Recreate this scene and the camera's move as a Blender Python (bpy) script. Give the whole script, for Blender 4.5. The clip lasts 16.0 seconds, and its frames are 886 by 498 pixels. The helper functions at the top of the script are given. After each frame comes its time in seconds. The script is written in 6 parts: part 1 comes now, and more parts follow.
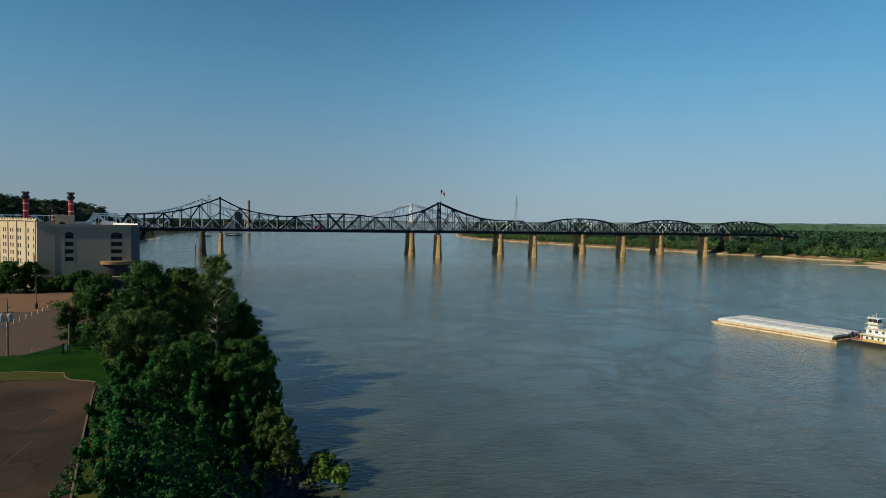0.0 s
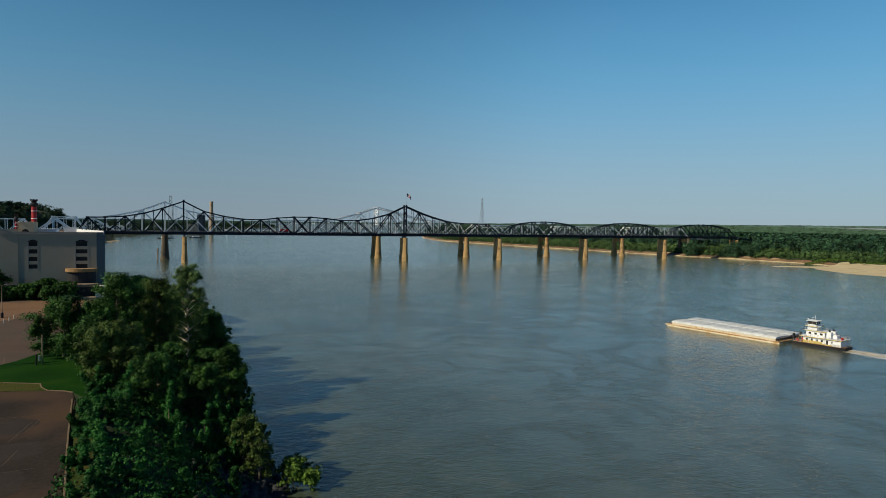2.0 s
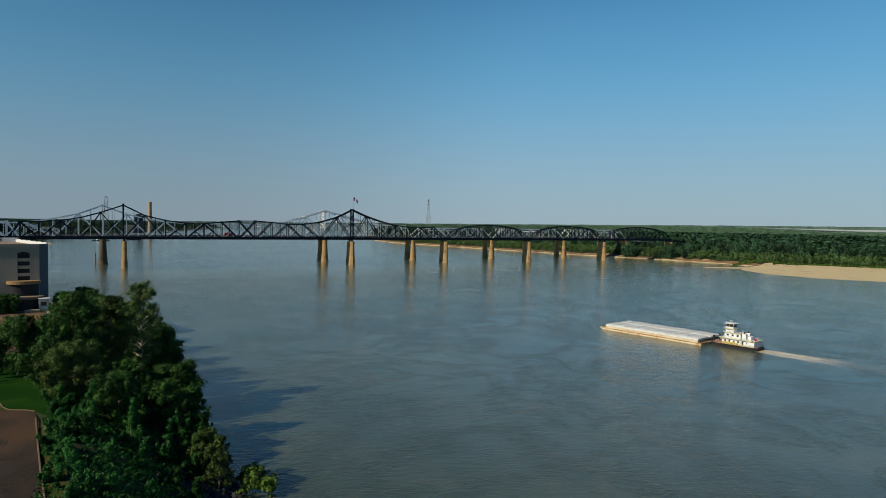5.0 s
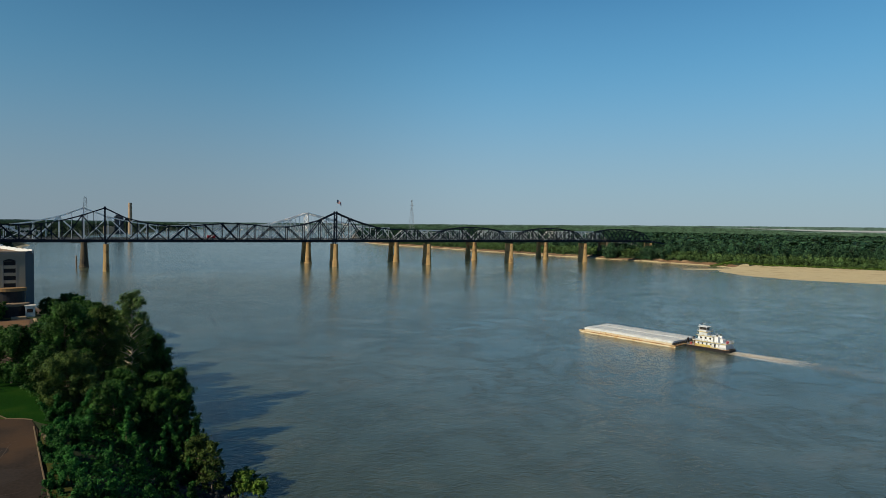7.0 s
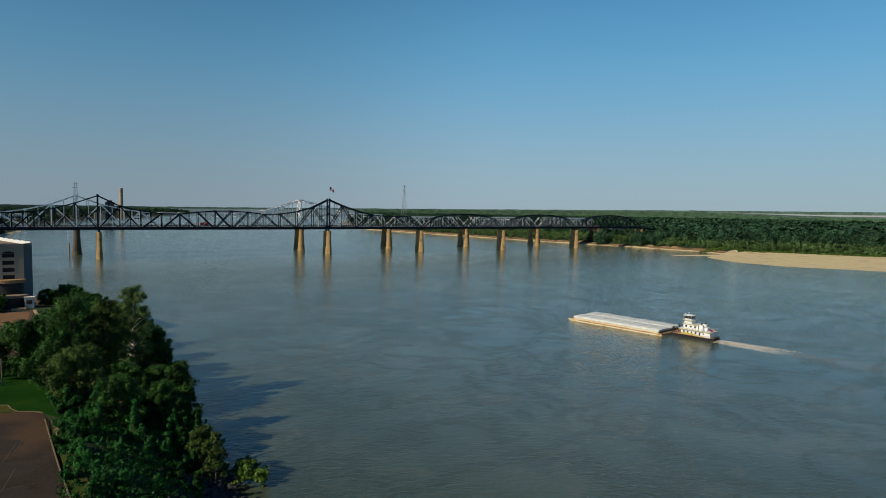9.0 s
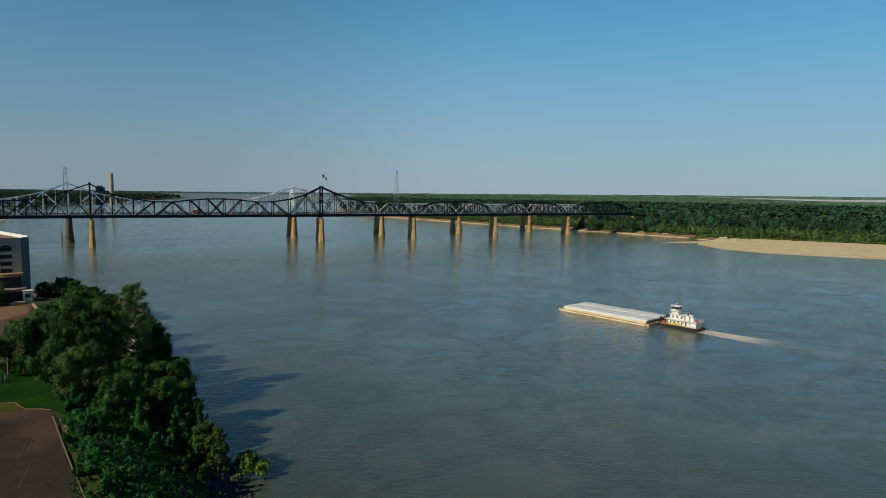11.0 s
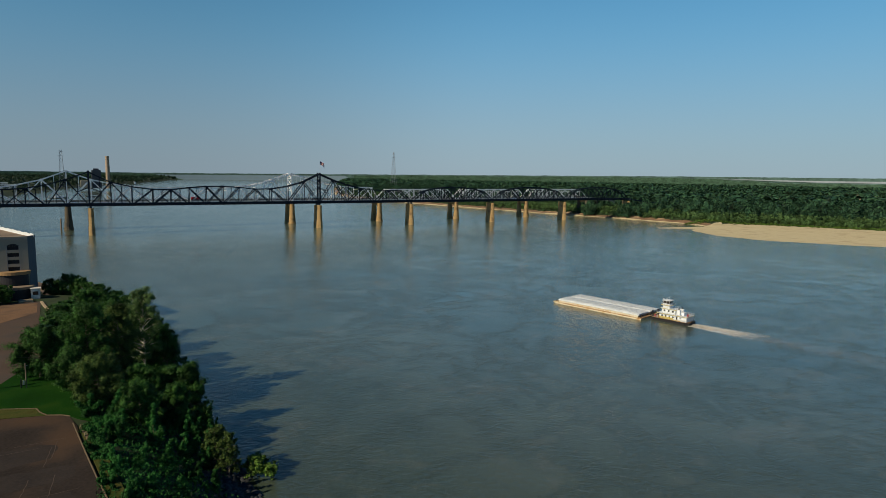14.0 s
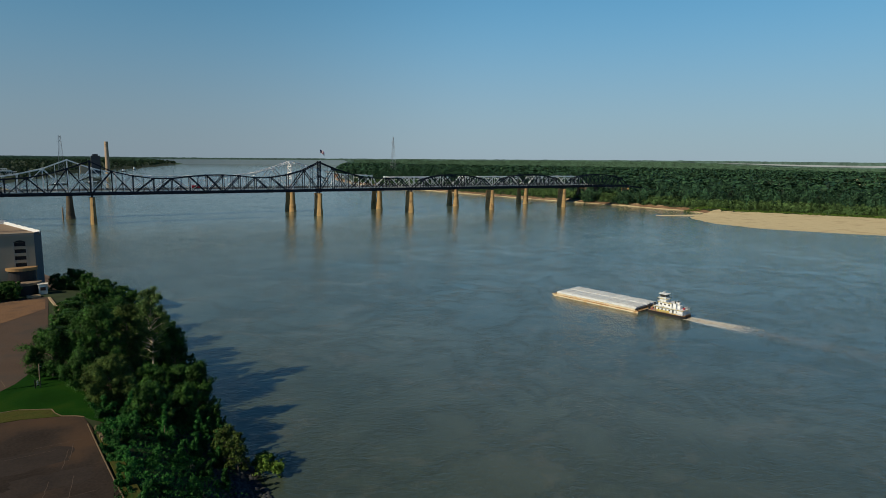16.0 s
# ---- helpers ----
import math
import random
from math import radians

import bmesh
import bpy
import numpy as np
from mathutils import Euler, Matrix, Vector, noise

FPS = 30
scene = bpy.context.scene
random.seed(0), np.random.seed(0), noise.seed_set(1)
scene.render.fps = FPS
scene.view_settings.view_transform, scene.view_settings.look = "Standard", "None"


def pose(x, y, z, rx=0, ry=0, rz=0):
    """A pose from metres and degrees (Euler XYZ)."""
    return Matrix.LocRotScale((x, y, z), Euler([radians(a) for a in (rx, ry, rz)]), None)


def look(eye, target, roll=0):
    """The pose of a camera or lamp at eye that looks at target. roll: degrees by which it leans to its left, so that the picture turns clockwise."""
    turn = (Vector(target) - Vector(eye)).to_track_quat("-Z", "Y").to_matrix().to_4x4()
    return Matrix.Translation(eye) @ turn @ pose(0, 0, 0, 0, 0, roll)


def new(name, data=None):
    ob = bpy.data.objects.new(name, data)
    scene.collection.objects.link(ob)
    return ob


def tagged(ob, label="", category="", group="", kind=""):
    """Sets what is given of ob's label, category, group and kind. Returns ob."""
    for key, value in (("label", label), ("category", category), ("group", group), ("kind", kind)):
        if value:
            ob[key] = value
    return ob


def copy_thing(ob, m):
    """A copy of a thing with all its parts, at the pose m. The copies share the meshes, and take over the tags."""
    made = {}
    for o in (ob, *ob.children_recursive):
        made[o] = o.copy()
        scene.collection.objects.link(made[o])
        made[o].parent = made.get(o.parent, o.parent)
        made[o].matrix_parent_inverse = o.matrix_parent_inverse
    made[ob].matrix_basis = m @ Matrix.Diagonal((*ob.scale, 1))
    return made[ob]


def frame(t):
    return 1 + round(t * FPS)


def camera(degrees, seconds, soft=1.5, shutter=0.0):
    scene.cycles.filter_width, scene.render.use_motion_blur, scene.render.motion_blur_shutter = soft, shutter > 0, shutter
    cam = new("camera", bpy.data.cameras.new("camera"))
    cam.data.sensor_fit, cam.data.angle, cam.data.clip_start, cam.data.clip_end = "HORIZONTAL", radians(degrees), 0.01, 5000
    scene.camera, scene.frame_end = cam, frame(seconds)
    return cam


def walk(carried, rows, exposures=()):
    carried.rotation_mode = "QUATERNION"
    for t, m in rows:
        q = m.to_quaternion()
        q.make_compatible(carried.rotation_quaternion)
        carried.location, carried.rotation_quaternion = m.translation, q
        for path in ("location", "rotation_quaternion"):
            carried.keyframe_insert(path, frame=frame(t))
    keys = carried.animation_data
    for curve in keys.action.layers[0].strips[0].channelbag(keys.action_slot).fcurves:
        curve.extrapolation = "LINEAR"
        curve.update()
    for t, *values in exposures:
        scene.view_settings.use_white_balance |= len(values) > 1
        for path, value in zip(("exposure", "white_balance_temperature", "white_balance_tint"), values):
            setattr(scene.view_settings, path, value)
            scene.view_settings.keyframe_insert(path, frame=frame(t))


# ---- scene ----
cam = camera(71.06, 16.0, soft=0.55)
PATH = [
    (0, (-0.170, -715.033, 43.735), (0.5090, -713.1536, 43.6488), 0.86),
    (0.5, (-0.680, -716.748, 44.214), (0.0128, -714.8735, 44.1308), 0.88),
    (1, (-1.252, -718.476, 44.875), (-0.5366, -716.6101, 44.7913), 0.90),
    (1.5, (-1.877, -720.206, 45.647), (-1.1330, -718.3513, 45.5652), 0.91),
    (2, (-2.542, -721.932, 46.482), (-1.7619, -720.0923, 46.4006), 0.92),
    (2.5, (-3.238, -723.645, 47.342), (-2.4203, -721.8222, 47.2607), 0.93),
    (3, (-3.957, -725.340, 48.201), (-3.1107, -723.5293, 48.1193), 0.93),
    (3.5, (-4.690, -727.007, 49.041), (-3.8167, -725.2097, 48.9592), 0.93),
    (4, (-5.433, -728.643, 49.855), (-4.5381, -726.8564, 49.7739), 0.93),
    (6.5, (-9.109, -736.183, 53.625), (-8.1327, -734.4394, 53.5461), 0.90),
    (7, (-9.814, -737.540, 54.383), (-8.8322, -735.7998, 54.3041), 0.90),
    (7.5, (-10.507, -738.842, 55.168), (-9.5190, -737.1046, 55.0882), 0.89),
    (8, (-11.183, -740.087, 55.991), (-10.1913, -738.3526, 55.9061), 0.89),
    (8.5, (-11.846, -741.276, 56.864), (-10.8491, -739.5458, 56.7545), 0.89),
    (9, (-12.493, -742.409, 57.792), (-11.4908, -740.6827, 57.6630), 0.88),
    (11.5, (-15.525, -747.293, 63.384), (-14.4998, -745.5856, 63.1939), 0.88),
    (12, (-16.096, -748.133, 64.680), (-15.0688, -746.4284, 64.4800), 0.88),
    (12.5, (-16.658, -748.937, 66.021), (-15.6311, -747.2343, 65.8116), 0.88),
    (13, (-17.213, -749.712, 67.400), (-16.1844, -748.0109, 67.1798), 0.88),
    (13.5, (-17.758, -750.462, 68.806), (-16.7301, -748.7627, 68.5738), 0.87),
    (14, (-18.296, -751.194, 70.232), (-17.2685, -749.4950, 69.9899), 0.87),
    (14.5, (-18.828, -751.916, 71.669), (-17.8001, -750.2189, 71.4131), 0.87),
    (15, (-19.351, -752.634, 73.112), (-18.3242, -750.9391, 72.8445), 0.86),
    (15.5, (-19.865, -753.360, 74.560), (-18.8392, -751.6660, 74.2810), 0.85),
    (16, (-20.370, -754.100, 76.017), (-19.3448, -752.4078, 75.7231), 0.84),
]
walk(cam, [(t, look(eye, target, roll)) for t, eye, target, roll in PATH], exposures=[(0, 0.0), (8, -0.02), (16, -0.06)])

# ---- world and sun ----
SUN_TO = Vector((-0.996, -0.05, 0.70)).normalized()      # low in the east, along the bridges
world = bpy.data.worlds.new("world")
scene.world = world
world.use_nodes = True
wn = world.node_tree.nodes
wn.clear()
sky = wn.new("ShaderNodeTexSky")
sky.sky_type = "NISHITA"
sky.sun_disc = False
sky.sun_elevation = math.asin(SUN_TO.z)
sky.sun_rotation = math.atan2(SUN_TO.x, SUN_TO.y)
sky.altitude = 50
sky.air_density = 1.0
sky.dust_density = 0.05
sky.ozone_density = 3.0
# morning haze: the sky pales to blue-grey near the horizon, all round
wl = world.node_tree.links
coord = wn.new("ShaderNodeTexCoord")
split = wn.new("ShaderNodeSeparateXYZ")
wl.new(coord.outputs["Generated"], split.inputs[0])
fall = wn.new("ShaderNodeMapRange")
fall.interpolation_type = "SMOOTHSTEP"
fall.inputs["From Min"].default_value, fall.inputs["From Max"].default_value = -0.03, 0.53
fall.inputs["To Min"].default_value, fall.inputs["To Max"].default_value = 0.92, 0.0
wl.new(split.outputs["Z"], fall.inputs["Value"])
sat = wn.new("ShaderNodeHueSaturation")
sat.inputs["Saturation"].default_value = 1.25
wl.new(sky.outputs[0], sat.inputs["Color"])
tint = wn.new("ShaderNodeMixRGB")
tint.blend_type = "MULTIPLY"
tint.inputs["Fac"].default_value = 1.0
tint.inputs["Color2"].default_value = (0.53, 1.0, 1.01, 1)
wl.new(sat.outputs[0], tint.inputs["Color1"])
haze = wn.new("ShaderNodeMixRGB")
low = wn.new("ShaderNodeMapRange")
low.interpolation_type = "SMOOTHSTEP"
low.inputs["From Min"].default_value, low.inputs["From Max"].default_value = 0.0, 0.27
wl.new(split.outputs["Z"], low.inputs["Value"])
veil = wn.new("ShaderNodeMixRGB")
veil.inputs["Color1"].default_value = (3.25, 4.15, 5.2, 1)
veil.inputs["Color2"].default_value = (1.95, 4.4, 6.45, 1)
wl.new(low.outputs[0], veil.inputs["Fac"])
wl.new(veil.outputs[0], haze.inputs["Color2"])
wl.new(fall.outputs[0], haze.inputs["Fac"])
wl.new(tint.outputs[0], haze.inputs["Color1"])
deep = wn.new("ShaderNodeMapRange")
deep.interpolation_type = "SMOOTHSTEP"
deep.inputs["From Min"].default_value, deep.inputs["From Max"].default_value = 0.30, 0.72
deep.inputs["To Min"].default_value, deep.inputs["To Max"].default_value = 0.0, 1.0
wl.new(split.outputs["Z"], deep.inputs["Value"])
zenith = wn.new("ShaderNodeMixRGB")
zenith.blend_type = "MULTIPLY"
zenith.inputs["Fac"].default_value = 1.0
wl.new(haze.outputs[0], zenith.inputs["Color1"])
upper = wn.new("ShaderNodeMixRGB")
upper.inputs["Color1"].default_value = (1, 1, 1, 1)
upper.inputs["Color2"].default_value = (0.07, 0.18, 0.42, 1)
wl.new(deep.outputs[0], upper.inputs["Fac"])
wl.new(upper.outputs[0], zenith.inputs["Color2"])
bg = wn.new("ShaderNodeBackground")
bg.inputs["Strength"].default_value = 0.092
wo = wn.new("ShaderNodeOutputWorld")
# darkest at right angles to the sun, as a clear sky is
axis = wn.new("ShaderNodeVectorMath")
axis.operation = "DOT_PRODUCT"
axis.inputs[1].default_value = (0.997, 0.08, 0.0)
wl.new(coord.outputs["Generated"], axis.inputs[0])
square = wn.new("ShaderNodeMath")
square.operation = "POWER"
axis_abs = wn.new("ShaderNodeMath")
axis_abs.operation = "ABSOLUTE"
wl.new(axis.outputs["Value"], axis_abs.inputs[0])
wl.new(axis_abs.outputs[0], square.inputs[0])
square.inputs[1].default_value = 2.0
phase = wn.new("ShaderNodeMapRange")
phase.interpolation_type = "SMOOTHSTEP"
phase.inputs["From Min"].default_value, phase.inputs["From Max"].default_value = -0.05, 0.42
phase.inputs["To Min"].default_value, phase.inputs["To Max"].default_value = 0.76, 1.03
wl.new(square.outputs[0], phase.inputs["Value"])
clear = wn.new("ShaderNodeVectorMath")
clear.operation = "SCALE"
wl.new(zenith.outputs[0], clear.inputs[0])
wl.new(phase.outputs[0], clear.inputs["Scale"])
wl.new(clear.outputs[0], bg.inputs["Color"])
wl.new(bg.outputs[0], wo.inputs["Surface"])

sun_data = bpy.data.lights.new("sun", "SUN")
sun_data.energy = 5.0
sun_data.angle = radians(0.6)
sun_data.color = (1.0, 0.85, 0.62)
sun = new("sun", sun_data)
sun.matrix_world = look(SUN_TO * 900, (0, 0, 0))


# ---- materials ----
def material(name, base, rough=0.7, metal=0.0, spread=0.25, scale=0.5, fine=6.0, bump=0.15, other=None, per="", spec=0.3, blotch=0.5):
    """A surface with two scales of variation: broad stains and fine grain, and a little relief."""
    m = bpy.data.materials.new(name)
    m.use_nodes = True
    nt = m.node_tree
    n, l = nt.nodes, nt.links
    p = n["Principled BSDF"]
    geo = n.new("ShaderNodeNewGeometry")
    a = n.new("ShaderNodeTexNoise")
    a.inputs["Scale"].default_value = scale
    a.inputs["Detail"].default_value = 5
    b = n.new("ShaderNodeTexNoise")
    b.inputs["Scale"].default_value = fine
    b.inputs["Detail"].default_value = 3
    l.new(geo.outputs["Position"], a.inputs["Vector"])
    l.new(geo.outputs["Position"], b.inputs["Vector"])
    ramp = n.new("ShaderNodeValToRGB")
    lo = [c * (1 - spread) for c in base] + [1]
    hi = [min(1, c * (1 + spread)) for c in base] + [1]
    ramp.color_ramp.elements[0].color, ramp.color_ramp.elements[0].position = lo, 0.3
    ramp.color_ramp.elements[1].color, ramp.color_ramp.elements[1].position = hi, 0.7
    mixv = n.new("ShaderNodeMath")
    mixv.operation = "MULTIPLY_ADD"
    l.new(b.outputs["Fac"], mixv.inputs[0])
    mixv.inputs[1].default_value = 1 - blotch
    mul = n.new("ShaderNodeMath")
    mul.operation = "MULTIPLY"
    l.new(a.outputs["Fac"], mul.inputs[0])
    mul.inputs[1].default_value = blotch
    l.new(mul.outputs[0], mixv.inputs[2])
    l.new(mixv.outputs[0], ramp.inputs["Fac"])
    out = ramp.outputs["Color"]
    if other:
        thr = n.new("ShaderNodeValToRGB")
        thr.color_ramp.elements[0].position, thr.color_ramp.elements[1].position = 0.5, 0.66
        l.new(a.outputs["Fac"], thr.inputs["Fac"])
        mx = n.new("ShaderNodeMixRGB")
        mx.inputs["Color2"].default_value = (*other, 1)
        l.new(thr.outputs["Color"], mx.inputs["Fac"])
        l.new(out, mx.inputs["Color1"])
        out = mx.outputs["Color"]
    if per:
        hs = n.new("ShaderNodeHueSaturation")
        mr = n.new("ShaderNodeMapRange")
        mr.inputs["To Min"].default_value, mr.inputs["To Max"].default_value = 0.6, 1.4
        if per == "island":
            l.new(geo.outputs["Random Per Island"], mr.inputs["Value"])
        else:
            oi = n.new("ShaderNodeObjectInfo")
            l.new(oi.outputs["Random"], mr.inputs["Value"])
        l.new(mr.outputs[0], hs.inputs["Value"])
        l.new(out, hs.inputs["Color"])
        out = hs.outputs["Color"]
    l.new(out, p.inputs["Base Color"])
    p.inputs["Roughness"].default_value = rough
    p.inputs["Metallic"].default_value = metal
    p.inputs["Specular IOR Level"].default_value = spec
    if bump:
        bp = n.new("ShaderNodeBump")
        bp.inputs["Strength"].default_value = bump
        bp.inputs["Distance"].default_value = 0.2
        l.new(b.outputs["Fac"], bp.inputs["Height"])
        l.new(bp.outputs[0], p.inputs["Normal"])
    return m


def leaf_material(name, base, tip, glow=0.25, var=0.5, patch=0.22):
    """Leaves: each leaf or tuft its own green, some light let through."""
    m = bpy.data.materials.new(name)
    m.use_nodes = True
    n, l = m.node_tree.nodes, m.node_tree.links
    p = n["Principled BSDF"]
    geo = n.new("ShaderNodeNewGeometry")
    ramp = n.new("ShaderNodeValToRGB")
    ramp.color_ramp.elements[0].color = (*base, 1)
    ramp.color_ramp.elements[1].color = (*tip, 1)
    l.new(geo.outputs["Random Per Island"], ramp.inputs["Fac"])
    big = n.new("ShaderNodeTexNoise")
    big.inputs["Scale"].default_value = patch
    big.inputs["Detail"].default_value = 3
    l.new(geo.outputs["Position"], big.inputs["Vector"])
    mr = n.new("ShaderNodeMapRange")
    mr.inputs["From Min"].default_value, mr.inputs["From Max"].default_value = 0.3, 0.7
    mr.inputs["To Min"].default_value, mr.inputs["To Max"].default_value = 1 - var, 1 + var
    l.new(big.outputs["Fac"], mr.inputs["Value"])
    hs = n.new("ShaderNodeHueSaturation")
    l.new(mr.outputs[0], hs.inputs["Value"])
    l.new(ramp.outputs["Color"], hs.inputs["Color"])
    l.new(hs.outputs[0], p.inputs["Base Color"])
    p.inputs["Roughness"].default_value = 0.6
    p.inputs["Specular IOR Level"].default_value = 0.1
    if glow:
        tr = n.new("ShaderNodeBsdfTranslucent")
        l.new(hs.outputs[0], tr.inputs["Color"])
        mix = n.new("ShaderNodeMixShader")
        mix.inputs[0].default_value = glow
        l.new(p.outputs[0], mix.inputs[1])
        l.new(tr.outputs[0], mix.inputs[2])
        l.new(mix.outputs[0], n["Material Output"].inputs["Surface"])
    return m


WAKE = (234.5, -565.3, 11.3)      # stern of the towboat and its heading


def water_material():
    """Silty river water: brown body, glossy skin, ripples in three sizes, slicks and boils."""
    m = bpy.data.materials.new("river_water")
    m.use_nodes = True
    n, l = m.node_tree.nodes, m.node_tree.links
    p = n["Principled BSDF"]
    geo = n.new("ShaderNodeNewGeometry")
    pos = geo.outputs["Position"]

    def nz(scale, detail, rough=0.55, dist=0.0):
        t = n.new("ShaderNodeTexNoise")
        t.inputs["Scale"].default_value = scale
        t.inputs["Detail"].default_value = detail
        t.inputs["Roughness"].default_value = rough
        t.inputs["Distortion"].default_value = dist
        l.new(pos, t.inputs["Vector"])
        return t.outputs["Fac"]

    def remap(value, a, b, c, d):
        r = n.new("ShaderNodeMapRange")
        for key, v in (("From Min", a), ("From Max", b), ("To Min", c), ("To Max", d)):
            r.inputs[key].default_value = v
        l.new(value, r.inputs["Value"])
        return r.outputs[0]
    broad = nz(0.008, 6, 0.6, 0.8)
    boils = nz(0.045, 8, 0.7, 0.7)
    chop = nz(0.20, 5, 0.6, 0.3)
    rip = nz(0.62, 4, 0.6, 0.4)
    col = n.new("ShaderNodeValToRGB")
    e = col.color_ramp.elements
    e[0].color, e[0].position = (0.032, 0.047, 0.034, 1), 0.34
    e[1].color, e[1].position = (0.062, 0.079, 0.060, 1), 0.66
    l.new(broad, col.inputs["Fac"])
    # seams between eddies: thin, curling, rougher; duller reflection painted in as darker colour
    seam_noise = n.new("ShaderNodeMath")
    seam_noise.operation = "SUBTRACT"
    l.new(nz(0.030, 7, 0.66, 0.6), seam_noise.inputs[0])
    seam_noise.inputs[1].default_value = 0.5
    seam_abs = n.new("ShaderNodeMath")
    seam_abs.operation = "ABSOLUTE"
    l.new(seam_noise.outputs[0], seam_abs.inputs[0])
    seam = remap(seam_abs.outputs[0], 0.0, 0.075, 1.0, 0.0)
    dark = n.new("ShaderNodeMixRGB")
    dark.inputs["Color2"].default_value = (0.022, 0.030, 0.019, 1)
    l.new(remap(seam, 0.0, 1.0, 0.0, 0.5), dark.inputs["Fac"])
    l.new(col.outputs[0], dark.inputs["Color1"])
    silt = n.new("ShaderNodeMixRGB")
    silt.inputs["Color2"].default_value = (0.074, 0.084, 0.066, 1)
    l.new(remap(boils, 0.52, 0.68, 0.0, 0.75), silt.inputs["Fac"])
    l.new(dark.outputs[0], silt.inputs["Color1"])
    # body colour lightens away from the near bank, standing in for sky sheen
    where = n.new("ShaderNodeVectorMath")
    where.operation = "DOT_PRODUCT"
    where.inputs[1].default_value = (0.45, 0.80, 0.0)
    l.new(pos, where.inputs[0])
    far_lift = n.new("ShaderNodeVectorMath")
    far_lift.operation = "SCALE"
    l.new(silt.outputs[0], far_lift.inputs[0])
    l.new(remap(where.outputs["Value"], -400.0, -60.0, 1.22, 1.95), far_lift.inputs["Scale"])
    # muddy water stirred up along the towboat's track
    track = n.new("ShaderNodeMapping")
    track.vector_type = "TEXTURE"
    track.inputs["Location"].default_value = (WAKE[0], WAKE[1], 0)
    track.inputs["Rotation"].default_value = (0, 0, radians(WAKE[2]))
    l.new(pos, track.inputs["Vector"])
    axes = n.new("ShaderNodeSeparateXYZ")
    l.new(track.outputs[0], axes.inputs[0])

    def math_node(op, a, b):
        q = n.new("ShaderNodeMath")
        q.operation = op
        for slot, v in zip(q.inputs, (a, b)):
            if isinstance(v, (int, float)):
                slot.default_value = v
            else:
                l.new(v, slot)
        return q.outputs[0]
    side = math_node("ABSOLUTE", axes.outputs["X"], 0.0)
    width = remap(axes.outputs["Y"], 0.0, -130.0, 4.5, 17.0)
    inside = remap(math_node("DIVIDE", side, width), 0.35, 1.1, 1.0, 0.0)
    along = math_node("MULTIPLY", remap(axes.outputs["Y"], 2.0, -12.0, 0.0, 1.0), remap(axes.outputs["Y"], -25.0, -110.0, 1.0, 0.0))
    mask = math_node("MULTIPLY", math_node("MULTIPLY", inside, along), remap(nz(0.16, 5, 0.65, 1.0), 0.35, 0.62, 0.05, 0.65))
    mud = n.new("ShaderNodeMixRGB")
    mud.inputs["Color2"].default_value = (0.150, 0.112, 0.056, 1)
    l.new(mask, mud.inputs["Fac"])
    l.new(far_lift.outputs[0], mud.inputs["Color1"])
    # foam in the first lengths of the wake
    bend = math_node("SUBTRACT", axes.outputs["X"], math_node("MULTIPLY", math_node("POWER", math_node("MULTIPLY", axes.outputs["Y"], -0.026), 2.0), 2.0))
    spread = remap(axes.outputs["Y"], 3.0, -40.0, 4.0, 10.5)
    core = remap(math_node("DIVIDE", math_node("ABSOLUTE", bend, 0.0), spread), 0.55, 1.05, 1.0, 0.0)
    fade = math_node("MULTIPLY", remap(axes.outputs["Y"], 3.0, 1.0, 0.0, 1.0), remap(axes.outputs["Y"], -4.0, -34.0, 1.0, 0.0))
    level = math_node("MULTIPLY", core, fade)
    froth = remap(math_node("ADD", nz(0.9, 6, 0.7, 1.2), math_node("MULTIPLY", level, 0.42)), 0.55, 0.76, 0.0, 1.0)
    foam_mask = math_node("MULTIPLY", froth, remap(level, 0.0, 0.25, 0.0, 0.95))
    white = n.new("ShaderNodeMixRGB")
    white.inputs["Color2"].default_value = (0.62, 0.60, 0.51, 1)
    l.new(foam_mask, white.inputs["Fac"])
    l.new(mud.outputs[0], white.inputs["Color1"])
    l.new(white.outputs[0], p.inputs["Base Color"])
    # wind-ruffled lanes and smooth slicks
    lanes = remap(nz(0.021, 9, 0.72, 0.6), 0.34, 0.66, 0.0, 1.0)
    ruffle = math_node("MAXIMUM", math_node("MULTIPLY", lanes, 0.75), seam)
    l.new(remap(ruffle, 0.0, 1.0, 0.05, 0.11), p.inputs["Roughness"])
    p.inputs["IOR"].default_value = 1.46
    p.inputs["Specular IOR Level"].default_value = 0.5
    b1 = n.new("ShaderNodeBump")
    b1.inputs["Distance"].default_value = 0.55
    l.new(remap(ruffle, 0.0, 1.0, 0.04, 0.34), b1.inputs["Strength"])
    l.new(chop, b1.inputs["Height"])
    b2 = n.new("ShaderNodeBump")
    b2.inputs["Distance"].default_value = 0.22
    l.new(remap(ruffle, 0.0, 1.0, 0.24, 1.0), b2.inputs["Strength"])
    l.new(rip, b2.inputs["Height"])
    l.new(b1.outputs[0], b2.inputs["Normal"])
    b3 = n.new("ShaderNodeBump")
    b3.inputs["Distance"].default_value = 0.10
    l.new(remap(ruffle, 0.0, 1.0, 0.34, 1.0), b3.inputs["Strength"])
    l.new(nz(1.7, 4, 0.65, 0.5), b3.inputs["Height"])
    l.new(b2.outputs[0], b3.inputs["Normal"])
    l.new(b3.outputs[0], p.inputs["Normal"])
    return m


